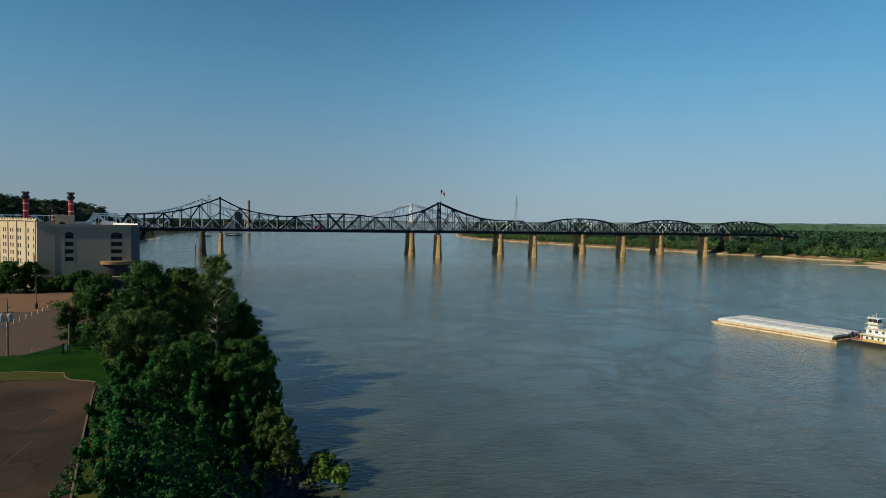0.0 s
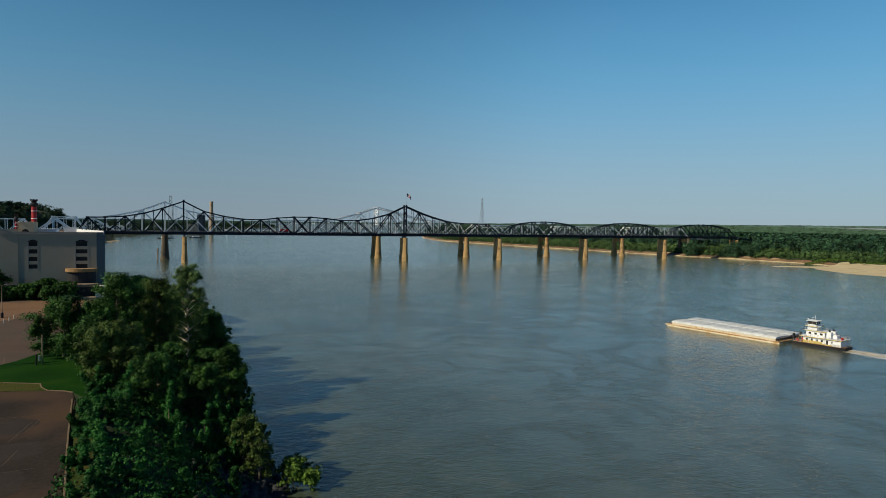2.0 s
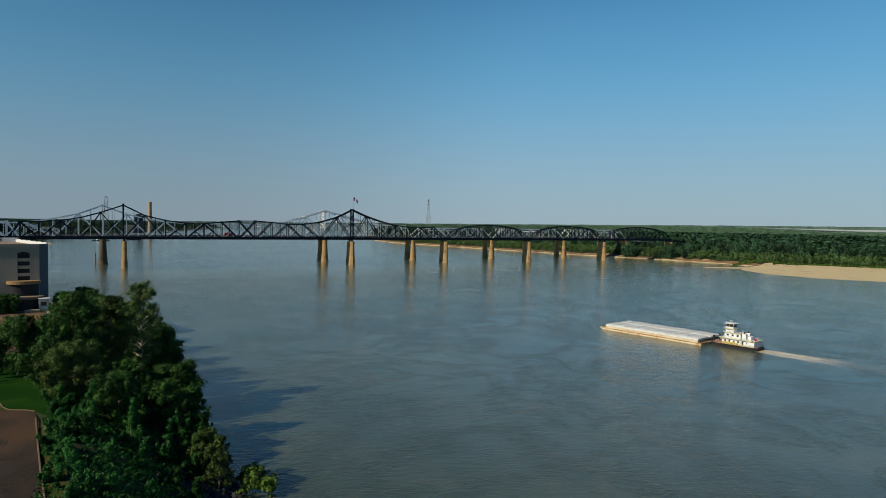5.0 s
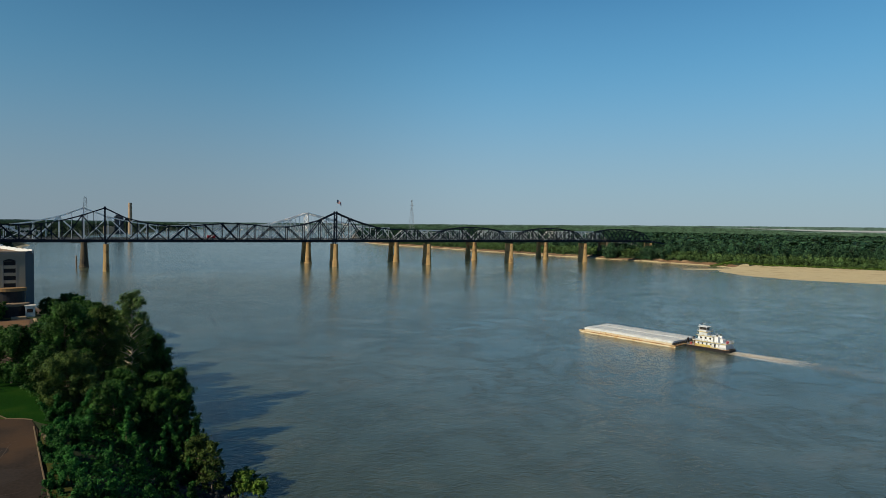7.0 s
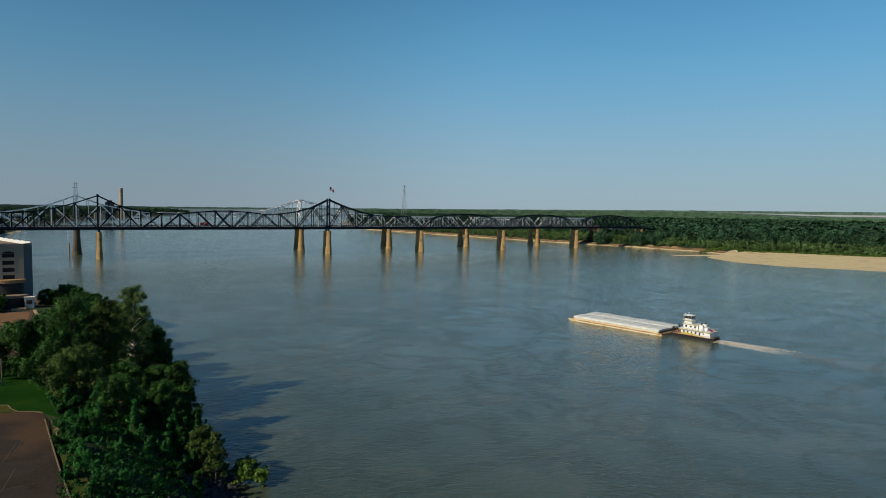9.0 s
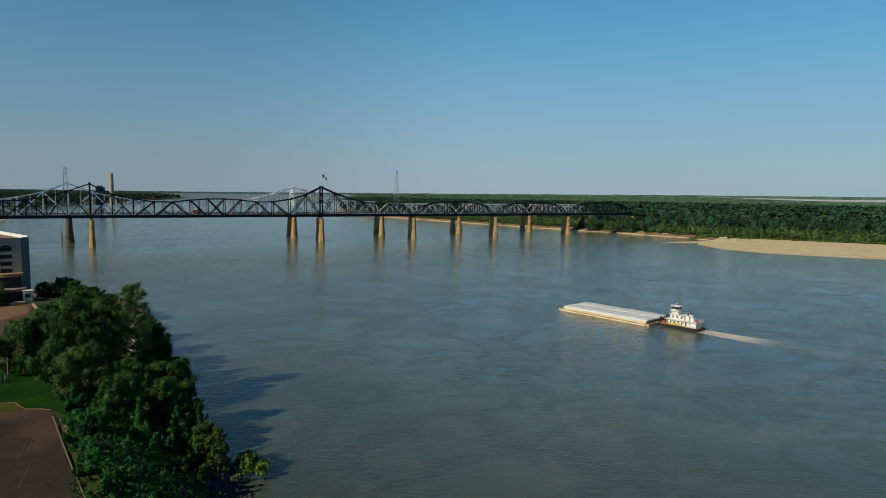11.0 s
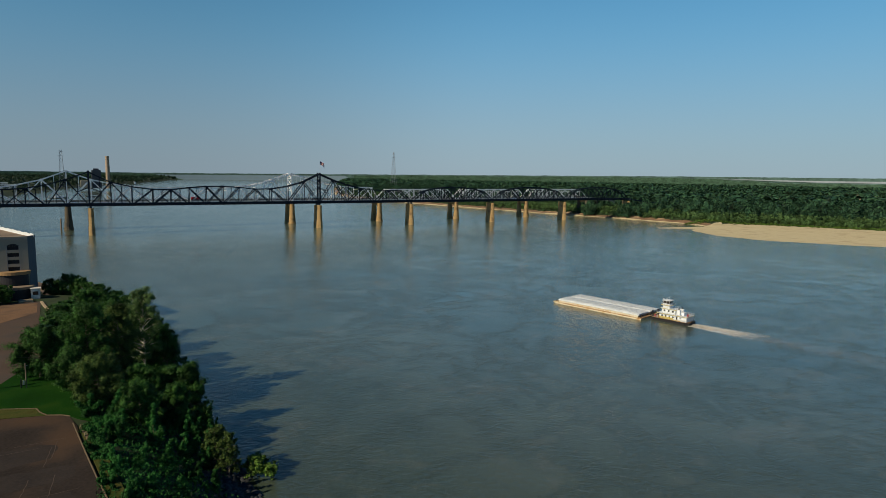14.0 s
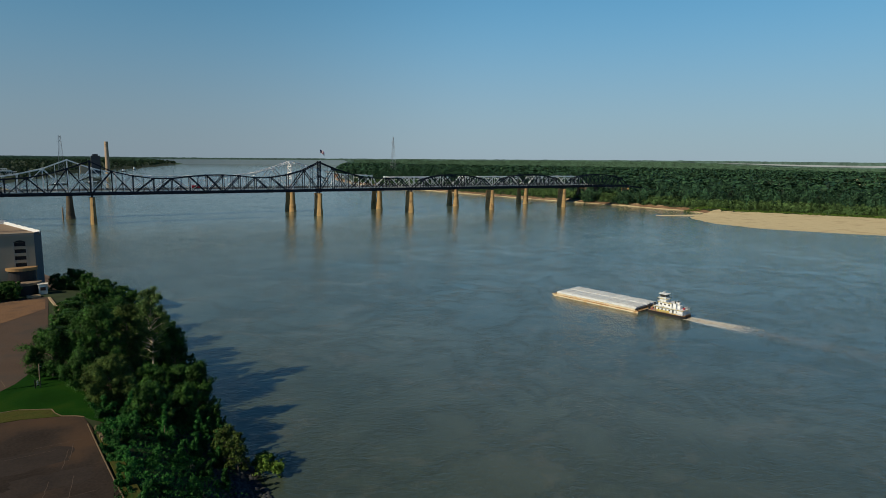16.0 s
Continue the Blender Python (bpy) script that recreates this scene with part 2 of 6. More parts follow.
M = dict(
    water=water_material(),
    steel_dark=material("dark_painted_steel", (0.009, 0.016, 0.032), 0.7, 0.0, 0.35, 0.15, 2.0, 0.1, other=(0.014, 0.016, 0.024), spec=0.15),
    steel_light=material("pale_grey_steel", (0.92, 0.93, 0.93), 0.3, 0.0, 0.15, 0.2, 2.0, 0.05, spec=0.8),
    pier=material("stained_pier_concrete", (0.36, 0.245, 0.11), 0.85, 0, 0.4, 0.16, 1.2, 0.3, other=(0.20, 0.13, 0.065)),
    # darker concrete for the east main pier, the westmost pier and the bents
    pier_dark=material("dark_pier_concrete", (0.105, 0.088, 0.062), 0.85, 0, 0.45, 0.16, 1.2, 0.3, other=(0.05, 0.046, 0.042)),
    deck=material("road_deck_concrete", (0.20, 0.20, 0.19), 0.8, 0, 0.2, 0.2, 3.0, 0.2),
    sand=material("river_sand", (0.50, 0.435, 0.26), 0.9, 0, 0.18, 0.05, 1.0, 0.3, other=(0.40, 0.335, 0.20)),
    mud=material("eroded_bank_mud", (0.17, 0.105, 0.06), 0.9, 0, 0.45, 0.06, 0.8, 0.4, other=(0.30, 0.215, 0.13)),
    floor=material("forest_ground", (0.020, 0.036, 0.012), 0.95, 0, 0.4, 0.01, 0.3, 0.4, other=(0.03, 0.045, 0.015)),
    field=material("dry_field", (0.30, 0.26, 0.15), 0.95, 0, 0.25, 0.004, 0.2, 0.1),
    grass=material("mown_grass", (0.007, 0.036, 0.004), 0.95, 0, 0.4, 0.12, 3.0, 0.5, other=(0.014, 0.043, 0.005), spec=0.03),
    drygrass=material("dry_kerb_grass", (0.056, 0.060, 0.016), 0.95, 0, 0.4, 0.3, 3.0, 0.5, other=(0.032, 0.050, 0.012), spec=0.05),
    asphalt=material("worn_asphalt", (0.030, 0.024, 0.020), 0.9, 0, 0.5, 0.06, 1.6, 0.15, other=(0.062, 0.040, 0.026), blotch=0.65, spec=0.1),
    lot_brown=material("brown_worn_paving", (0.066, 0.045, 0.032), 0.95, 0, 0.35, 0.08, 2.0, 0.15, other=(0.050, 0.040, 0.033)),
    pale_concrete=material("pale_broken_concrete", (0.30, 0.235, 0.15), 0.9, 0, 0.25, 0.5, 4, 0.2),
    gravel=material("brown_gravel_lot", (0.15, 0.086, 0.044), 0.95, 0, 0.35, 0.09, 2.5, 0.2, other=(0.095, 0.058, 0.035)),
    patch=material("asphalt_patch", (0.021, 0.0155, 0.012), 0.95, 0, 0.4, 0.2, 2.5, 0.15),
    crack=material("sealed_crack", (0.065, 0.048, 0.036), 0.9, 0, 0.3, 0.5, 4, 0),
    kerb=material("kerb_concrete", (0.125, 0.095, 0.058), 0.9, 0, 0.25, 0.5, 5, 0.2),
    rock=material("riprap_stone", (0.030, 0.034, 0.038), 0.85, 0, 0.4, 0.4, 3, 0.4, per="island"),
    bark=material("grey_bark", (0.16, 0.13, 0.10), 0.95, 0, 0.4, 0.8, 5, 0.5),
    palebark=material("pale_poplar_bark", (0.50, 0.45, 0.37), 0.9, 0, 0.3, 0.8, 5, 0.4),
    leaf=leaf_material("leaf_green", (0.010, 0.036, 0.009), (0.050, 0.130, 0.024), 0.10, 0.6),
    leaf_poplar=leaf_material("poplar_leaf", (0.055, 0.110, 0.036), (0.135, 0.215, 0.070), 0.25),
    leaf_vine=leaf_material("vine_leaf", (0.007, 0.040, 0.010), (0.034, 0.142, 0.026), 0.08, 0.7),
    leaf_olive=leaf_material("olive_leaf", (0.024, 0.054, 0.014), (0.088, 0.138, 0.032), 0.15, 0.5),
    leaf_bright=leaf_material("yellow_green_leaf", (0.055, 0.120, 0.02), (0.14, 0.235, 0.045), 0.3),
    leaf_far=leaf_material("far_wood_leaf", (0.013, 0.041, 0.026), (0.040, 0.092, 0.042), 0.08, 0.85, 0.05),
    # bluff leaf: shade of the near slope put in as a darker green
    leaf_bluff=leaf_material("shade_dark_bluff_leaf", (0.012, 0.030, 0.016), (0.026, 0.054, 0.026), 0.05, 0.5, 0.05),
    leaf_willow=leaf_material("bank_willow_leaf", (0.052, 0.105, 0.036), (0.088, 0.155, 0.054), 0.15, 0.5, 0.07),
    # haze and sky sheen of the far rim are put into these colours
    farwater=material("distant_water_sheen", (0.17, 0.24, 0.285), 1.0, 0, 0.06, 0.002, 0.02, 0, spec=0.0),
    farfield=material("hazed_dry_fields", (0.235, 0.275, 0.305), 1.0, 0, 0.15, 0.004, 0.05, 0, spec=0.0),
    midwood=material("half_hazed_woods", (0.045, 0.085, 0.055), 1.0, 0, 0.7, 0.03, 0.12, 0, spec=0.0),
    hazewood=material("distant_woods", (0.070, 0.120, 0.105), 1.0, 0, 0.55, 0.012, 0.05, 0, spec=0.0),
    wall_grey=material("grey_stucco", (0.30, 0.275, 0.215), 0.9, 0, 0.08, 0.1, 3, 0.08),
    # darker, bluer stucco copy: shade of the side turned from the sun
    wall_shade=material("shade_toned_stucco", (0.115, 0.125, 0.135), 0.9, 0, 0.12, 0.1, 3, 0.08),
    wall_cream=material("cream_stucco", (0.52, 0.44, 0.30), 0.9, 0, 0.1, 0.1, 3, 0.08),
    cornice=material("grey_cornice", (0.27, 0.26, 0.24), 0.8, 0, 0.15, 0.3, 3, 0.05),
    # near-black: openings, and shade put in as colour
    dark_open_shade=material("dark_opening_and_shade", (0.018, 0.018, 0.022), 0.6, 0, 0.3, 0.3, 3, 0),
    glass_dark=material("dark_window_glass", (0.03, 0.028, 0.025), 0.15, 0, 0.2, 0.3, 3, 0, spec=0.5),
    roofing=material("tan_roof_gravel", (0.21, 0.16, 0.11), 0.95, 0, 0.2, 0.1, 3, 0.2),
    white=material("white_paint", (0.68, 0.72, 0.74), 0.5, 0, 0.08, 0.4, 4, 0.04),
    offwhite=material("weathered_white_paint", (0.66, 0.65, 0.60), 0.6, 0, 0.12, 0.4, 4, 0.05, other=(0.52, 0.47, 0.38)),
    red=material("red_stack_paint", (0.35, 0.025, 0.03), 0.5, 0, 0.15, 0.4, 4, 0.04),
    black=material("black_paint", (0.018, 0.018, 0.02), 0.5, 0, 0.3, 0.4, 4, 0.04),
    rust=material("rusty_hull", (0.30, 0.17, 0.07), 0.85, 0, 0.4, 0.25, 2, 0.2, other=(0.46, 0.38, 0.24)),
    hull_tan=material("tan_barge_side", (0.62, 0.55, 0.40), 0.75, 0, 0.2, 0.3, 2, 0.1, other=(0.42, 0.28, 0.13)),
    cover=material("fibreglass_cover", (0.62, 0.67, 0.68), 0.6, 0, 0.16, 0.35, 1.2, 0.4, other=(0.52, 0.55, 0.55)),
    yellow=material("yellow_trim_paint", (0.55, 0.44, 0.09), 0.6, 0, 0.15, 0.5, 4, 0.05),
    wood=material("weathered_pole_wood", (0.20, 0.16, 0.12), 0.9, 0, 0.3, 0.6, 6, 0.3),
    galv=material("galvanised_metal", (0.42, 0.43, 0.44), 0.45, 0.6, 0.15, 0.6, 6, 0.05),
    brick=material("tan_canopy_stucco", (0.27, 0.17, 0.08), 0.85, 0, 0.2, 0.4, 4, 0.1),
    foam=material("churned_wake_foam", (0.62, 0.58, 0.48), 0.7, 0, 0.25, 0.35, 2.5, 0.5, other=(0.34, 0.29, 0.19)),
    pylon=material("dull_pylon_steel", (0.24, 0.26, 0.28), 0.6, 0.2, 0.15, 0.1, 1, 0),
    plant_steel=material("dark_plant_cladding", (0.045, 0.055, 0.07), 0.7, 0.1, 0.3, 0.05, 1, 0.1),
    chimney=material("buff_chimney_concrete", (0.36, 0.28, 0.20), 0.9, 0, 0.2, 0.05, 1, 0.1),
    navy=material("navy_cloth", (0.03, 0.04, 0.13), 0.8, 0, 0.1, 1, 4, 0),
    redcloth=material("red_cloth", (0.45, 0.03, 0.04), 0.8, 0, 0.1, 1, 4, 0),
    tyre=material("black_rubber", (0.02, 0.02, 0.02), 0.8, 0, 0.2, 1, 6, 0),
)


# ---- mesh helpers ----
def link_mesh(name, mesh, mat, parent=None, label="", m=None):
    ob = new(name, mesh)
    if mat and not mesh.materials:
        mesh.materials.append(M[mat] if isinstance(mat, str) else mat)
    if m is not None:
        ob.matrix_basis = m
    ob.parent = parent
    if label:
        ob["label"] = label
    return ob


def part(name, bm, mat, parent=None, label="", smooth=False):
    mesh = bpy.data.meshes.new(name)
    bm.normal_update()
    if smooth:
        for f in bm.faces:
            f.smooth = True
    bm.to_mesh(mesh)
    bm.free()
    return link_mesh(name, mesh, mat, parent, label)


def thing(name, x=0, y=0, z=0, rz=0, **tags):
    ob = new(name)
    ob.matrix_basis = pose(x, y, z, 0, 0, rz)
    return tagged(ob, **tags)


def add_box(bm, x0, x1, y0, y1, z0, z1, m=None):
    vs = [bm.verts.new(v if m is None else m @ Vector(v)) for v in
          [(x0, y0, z0), (x1, y0, z0), (x1, y1, z0), (x0, y1, z0), (x0, y0, z1), (x1, y0, z1), (x1, y1, z1), (x0, y1, z1)]]
    for f in ((3, 2, 1, 0), (4, 5, 6, 7), (0, 1, 5, 4), (1, 2, 6, 5), (2, 3, 7, 6), (3, 0, 4, 7)):
        bm.faces.new([vs[i] for i in f])


def box(x0, x1, y0, y1, z0, z1, bevel=0.0):
    bm = bmesh.new()
    add_box(bm, x0, x1, y0, y1, z0, z1)
    if bevel:
        bmesh.ops.bevel(bm, geom=bm.edges[:], offset=bevel, segments=1, affect="EDGES")
    return bm


def loft(rings, closed=True, cap=True):
    """A bmesh through rings of points, each ring with as many points."""
    bm = bmesh.new()
    vr = [[bm.verts.new(p) for p in r] for r in rings]
    k = len(rings[0])
    for a, b in zip(vr, vr[1:]):
        for i in range(k if closed else k - 1):
            j = (i + 1) % k
            bm.faces.new((a[i], a[j], b[j], b[i]))
    if cap and closed:
        bm.faces.new(vr[0][::-1])
        bm.faces.new(vr[-1])
    return bm


def ring(x, y, z, r, k=10, ry=None):
    ry = r if ry is None else ry
    return [(x + r * math.cos(2 * math.pi * i / k), y + ry * math.sin(2 * math.pi * i / k), z) for i in range(k)]


def tube(pts, radii, k=6):
    """A bmesh along points, with a radius at each."""
    rings = []
    for i, p in enumerate(pts):
        p = Vector(p)
        d = (Vector(pts[min(i + 1, len(pts) - 1)]) - Vector(pts[max(i - 1, 0)])).normalized()
        s = d.orthogonal().normalized()
        t = d.cross(s)
        rings.append([p + radii[i] * (s * math.cos(2 * math.pi * j / k) + t * math.sin(2 * math.pi * j / k)) for j in range(k)])
    return loft(rings)


def join_into(bm, other):
    mesh = bpy.data.meshes.new("tmp")
    other.to_mesh(mesh)
    other.free()
    bm.from_mesh(mesh)
    bpy.data.meshes.remove(mesh)


def fast_mesh(name, verts, faces):
    """A mesh from numpy arrays: verts (n, 3), faces (m, k)."""
    verts = np.asarray(verts, dtype=np.float32)
    faces = np.asarray(faces, dtype=np.int32)
    mesh = bpy.data.meshes.new(name)
    k = faces.shape[1]
    mesh.vertices.add(len(verts))
    mesh.vertices.foreach_set("co", verts.ravel())
    mesh.loops.add(faces.size)
    mesh.loops.foreach_set("vertex_index", faces.ravel())
    mesh.polygons.add(len(faces))
    mesh.polygons.foreach_set("loop_start", np.arange(0, faces.size, k, dtype=np.int32))
    mesh.polygons.foreach_set("loop_total", np.full(len(faces), k, dtype=np.int32))
    mesh.update(calc_edges=True)
    return mesh


def smooth01(a, b, v):
    t = min(1.0, max(0.0, (v - a) / (b - a)))
    return t * t * (3 - 2 * t)


# a beam of unit length along z, with rolled flanges, shared by all bridge members
def beam_mesh(name, mat):
    bm = bmesh.new()
    w, t = 0.5, 0.16
    prof = [(-w, -w), (w, -w), (w, -w + t), (w - 0.3, -w + t), (w - 0.3, w - t), (w, w - t), (w, w), (-w, w), (-w, w - t), (-w + 0.3, w - t), (-w + 0.3, -w + t), (-w, -w + t)]
    a = [bm.verts.new((x, y, 0)) for x, y in prof]
    b = [bm.verts.new((x, y, 1)) for x, y in prof]
    for i in range(len(prof)):
        j = (i + 1) % len(prof)
        bm.faces.new((a[i], a[j], b[j], b[i]))
    bm.faces.new(a[::-1])
    bm.faces.new(b)
    bm.normal_update()
    mesh = bpy.data.meshes.new(name)
    bm.to_mesh(mesh)
    bm.free()
    mesh.materials.append(M[mat])
    return mesh


def member(name, mesh, p, q, w, parent, label=""):
    """A bridge member of width w from p to q, on a shared mesh."""
    p, q = Vector(p), Vector(q)
    d = q - p
    rot = d.to_track_quat("Z", "Y").to_matrix().to_4x4()
    return link_mesh(name, mesh, None, parent, label, Matrix.Translation(p) @ rot @ Matrix.Diagonal((w, w, d.length, 1)))


# ---- the lie of the land ----
def lerp_list(table, v):
    """Piecewise smooth course through a short table of (v, value)."""
    if v <= table[0][0]:
        return table[0][1]
    for (a, p), (b, q) in zip(table, table[1:]):
        if v <= b:
            return p + (q - p) * (v - a) / (b - a)
    return table[-1][1]


EAST = [(-6000, 7.5), (-640, 9.9), (-605, 10.5), (-575, 9.5), (-440, 10.5), (-425, -12), (-300, -36), (0, -130), (250, -165), (380, -158), (440, -143), (563, -130), (750, -119), (800, -150), (900, -158), (1290, -112), (2100, 60), (2576, 262), (4500, 800), (4700, -500), (6000, -3000)]
WEST = [(-6000, 2600), (-1000, 1050), (-436, 717), (-396, 690), (-341, 655), (-279, 655), (-215, 690), (-185, 770), (-134, 778), (-68, 770), (4, 762), (95, 736), (130, 728), (283, 704), (426, 680), (800, 640), (1100, 700), (1600, 890), (2500, 1260), (4500, 2150), (6000, 2900)]


def shore_east(y):
    return lerp_list(EAST, y) + 2.5 * noise.noise(Vector((y * 0.03, 3.1, 0))) + 1.0 * noise.noise(Vector((y * 0.15, 7.7, 0)))


def shore_west(y):
    return lerp_list(WEST, y) + 5 * noise.noise(Vector((y * 0.02, 11.3, 0))) + 3 * noise.noise(Vector((y * 0.07, 1.7, 0)))


def tree_line(y):
    """How far behind the water's edge the far woods begin."""
    return lerp_list([(-600, 1060), (-450, 985), (-345, 925), (-230, 858), (-185, 822), (-134, 790), (-110, 787)], y) - shore_west(y)


def sandy(y):
    return 1 - smooth01(-200, -165, y)


def ground_z(x, y, xe=None, xw=None):
    xe = shore_east(y) if xe is None else xe
    xw = shore_west(y) if xw is None else xw
    bump = noise.noise(Vector((x * 0.05, y * 0.05, 0)))
    if x <= xe:
        d = xe - x
        if y < -425:
            z = 14.9 * smooth01(-4, 30, d) if d < 30 else 14.9
            return z + (0.5 * bump if 2 < d < 24 else 0)
        z = min(d * 0.35, 8 + 7 * smooth01(30, 80, d)) + 0.6 * bump
        z += 44 * smooth01(8, 100, d) * smooth01(-80, 140, y) * (1 - smooth01(560, 900, y))
        return z
    if x >= xw:
        d = x - xw
        s = sandy(y)
        w = max(40.0, tree_line(y) - 10) if y < -110 else 110
        beach = 3.2 * smooth01(0, w, d) + 4 * smooth01(w, w + 80, d)
        steep = 1.5 * smooth01(0, 6, d) + 4.5 * smooth01(8, 24, d) + 1.0 * bump * smooth01(4, 20, d)
        return s * beach + (1 - s) * steep
    e = min(x - xe, xw - x)
    return -5 * smooth01(0, 25, e) - 0.02


# ---- water, ground, distance ----
def build_water():
    bm = bmesh.new()
    vs = [bm.verts.new(p) for p in ((-6500, -6500, 0), (6500, -6500, 0), (6500, 6500, 0), (-6500, 6500, 0))]
    bm.faces.new(vs)
    ob = part("water", bm, "water")
    tagged(ob, "wide silty brown river with ripples and sky sheen", "river", kind="structure")


def build_ground():
    ys = list(np.arange(-6400, -1000, 600)) + list(np.arange(-1000, -760, 40)) + list(np.arange(-760, -400, 5)) + list(np.arange(-400, 900, 11)) + list(np.arange(900, 2600, 60)) + list(np.arange(2600, 6500, 220))
    land = [0, 1, 2, 3.5, 5, 6.5, 8, 10, 12, 14, 16, 18, 20, 22, 24, 27, 30, 34, 40, 50, 60, 75, 90, 110, 130, 150, 165, 180, 195, 210, 225, 240, 255, 270, 300, 400, 550, 800, 1200, 2000, 3500, 6000]
    bed = [0.05, 0.3, 0.7, 0.95]
    verts, mats = [], []
    cols = 2 * len(land) + len(bed)
    for y in ys:
        xe, xw = shore_east(y), shore_west(y)
        row = [xe - d for d in land[::-1]] + [xe + (xw - xe) * f for f in bed] + [xw + d for d in land]
        for x in row:
            verts.append((x, y, ground_z(x, y, xe, xw)))
    faces, idx = [], []
    nl = len(land)
    for r in range(len(ys) - 1):
        y = 0.5 * (ys[r] + ys[r + 1])
        s = sandy(y)
        for c in range(cols - 1):
            a = r * cols + c
            faces.append((a, a + 1, a + cols + 1, a + cols))
            k = 2
            if c >= nl + len(bed) - 1:
                d = land[min(nl - 1, max(0, c - nl - len(bed) + 1))]
                wob = 6 * noise.noise(Vector((y * 0.05, d * 0.05, 2)))
                if s > 0.5:
                    k = 0 if d < tree_line(y) - 6 + wob * 2 else 2
                else:
                    reach = 3.5 * noise.noise(Vector((y * 0.017, 0, 9)))
                    k = 0 if d < 4 + reach + 0.3 * wob else (1 if d < 17 + reach + 0.4 * wob else 2)
                if d > 1500 and y < 1200:
                    k = 3 if noise.noise(Vector((y * 0.0015, d * 0.001, 5))) > 0.1 else 2
            elif c < nl:
                d = land[nl - 1 - c]
                if 420 < y < 790 and d < 8:
                    k = 0
                elif -425 < y < 330 and d < 10:
                    k = 1
            idx.append(k)
    mesh = fast_mesh("ground", verts, faces)
    for name in ("sand", "mud", "floor", "field"):
        mesh.materials.append(M[name])
    mesh.polygons.foreach_set("material_index", np.array(idx, dtype=np.int32))
    mesh.polygons.foreach_set("use_smooth", np.ones(len(idx), dtype=bool))
    ob = new("ground", mesh)
    tagged(ob, "river banks and wooded flood plain with pale sandbar", "ground", kind="structure")


def rim_top(deg):
    """Height at which the far rim of land meets the sky, by compass direction from the bridge axis."""
    return lerp_list([(-60, 44), (8, 44), (14, 47), (32, 58), (52, 74), (70, 80), (110, 80)], deg)


def build_backdrop():
    """The far rim: open water up the river, woods and a strip of dry fields, all too far off to shift. Haze and sheen
    are in their colours.
    """
    def band(name, mat, lo_f, hi_f, a0, a1, rough, rad0, label, cat):
        n = int((a1 - a0) * 6)
        verts, faces = [], []
        for i in range(n + 1):
            deg = a0 + (a1 - a0) * i / n
            a = radians(deg)
            rag = rough * noise.noise(Vector((deg * 0.7, rad0 * 0.171, 0))) + 0.6 * rough * noise.noise(Vector((deg * 3.7, rad0 * 0.137, 5)))
            for j, z in enumerate((lo_f(deg), hi_f(deg) + rag)):
                rad = rad0 + 12 * j
                verts.append((rad * math.sin(a), -720 + rad * math.cos(a), z))
        for i in range(n):
            faces.append((2 * i, 2 * i + 2, 2 * i + 3, 2 * i + 1))
        ob = link_mesh(name, fast_mesh(name, verts, faces), mat)
        tagged(ob, label, cat, kind="structure")
    for k, (f, mat) in enumerate(((0.25, "midwood"), (0.42, "midwood"), (0.60, "midwood"), (0.86, "midwood"))):
        for a0, a1 in ((-60, 9.4), (22.9, 110)):
            band("backdrop_layer", mat, lambda d: -1, lambda d: rim_top(d) * f - (rim_top(d) * f + 12) * (smooth01(5.5, 9.4, d) * (1 - smooth01(20, 21, d)) + 0.36 * smooth01(50, 62, d)), a0, a1, 7.0, 4660 + 35 * k, "ragged far woods below the horizon", "distant woods")
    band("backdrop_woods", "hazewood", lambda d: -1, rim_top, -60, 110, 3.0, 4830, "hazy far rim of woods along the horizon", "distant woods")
    band("backdrop_fields", "farfield", lambda d: rim_top(d) - 10 - 22 * smooth01(51, 64, d), lambda d: rim_top(d) - 12 - 8 * smooth01(51, 64, d), 51, 90, 1.2, 4810, "dry fields far beyond the woods, paled by painted haze", "distant fields")
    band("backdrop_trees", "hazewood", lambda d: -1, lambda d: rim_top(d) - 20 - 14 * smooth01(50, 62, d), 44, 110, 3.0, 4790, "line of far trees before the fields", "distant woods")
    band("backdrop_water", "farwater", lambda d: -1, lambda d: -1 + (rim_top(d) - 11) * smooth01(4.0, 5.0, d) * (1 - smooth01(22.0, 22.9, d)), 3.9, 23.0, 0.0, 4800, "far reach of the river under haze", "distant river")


def build_spit():
    """A low tongue of sand that runs out from the bar, with a slack inlet behind it."""
    rows = []
    n = 26
    for i in range(n + 1):
        f = i / n
        cx, cy = 673 + 84 * f, -174 - 34 * f
        half = 1.5 + 20 * f ** 0.8 + 1.6 * noise.noise(Vector((f * 7, 1.3, 0)))
        rows.append([(cx + half * u * 0.35, cy + half * u, 0.55 * (1 - u * u) * min(1, 4 * f + 0.2) - 0.12) for u in (-1, -0.75, -0.4, 0, 0.4, 0.75, 1)])
    ob = part("sandbar", loft(rows, False, False), "sand", smooth=True)
    tagged(ob, "low pale sand spit running into the river", "sandbar", kind="structure")


build_water()
build_ground()
build_spit()
build_backdrop()


# ---- the old dark bridge and the pale new bridge ----
BEAM_DARK = beam_mesh("beam_dark", "steel_dark")
BEAM_LIGHT = beam_mesh("beam_light", "steel_light")


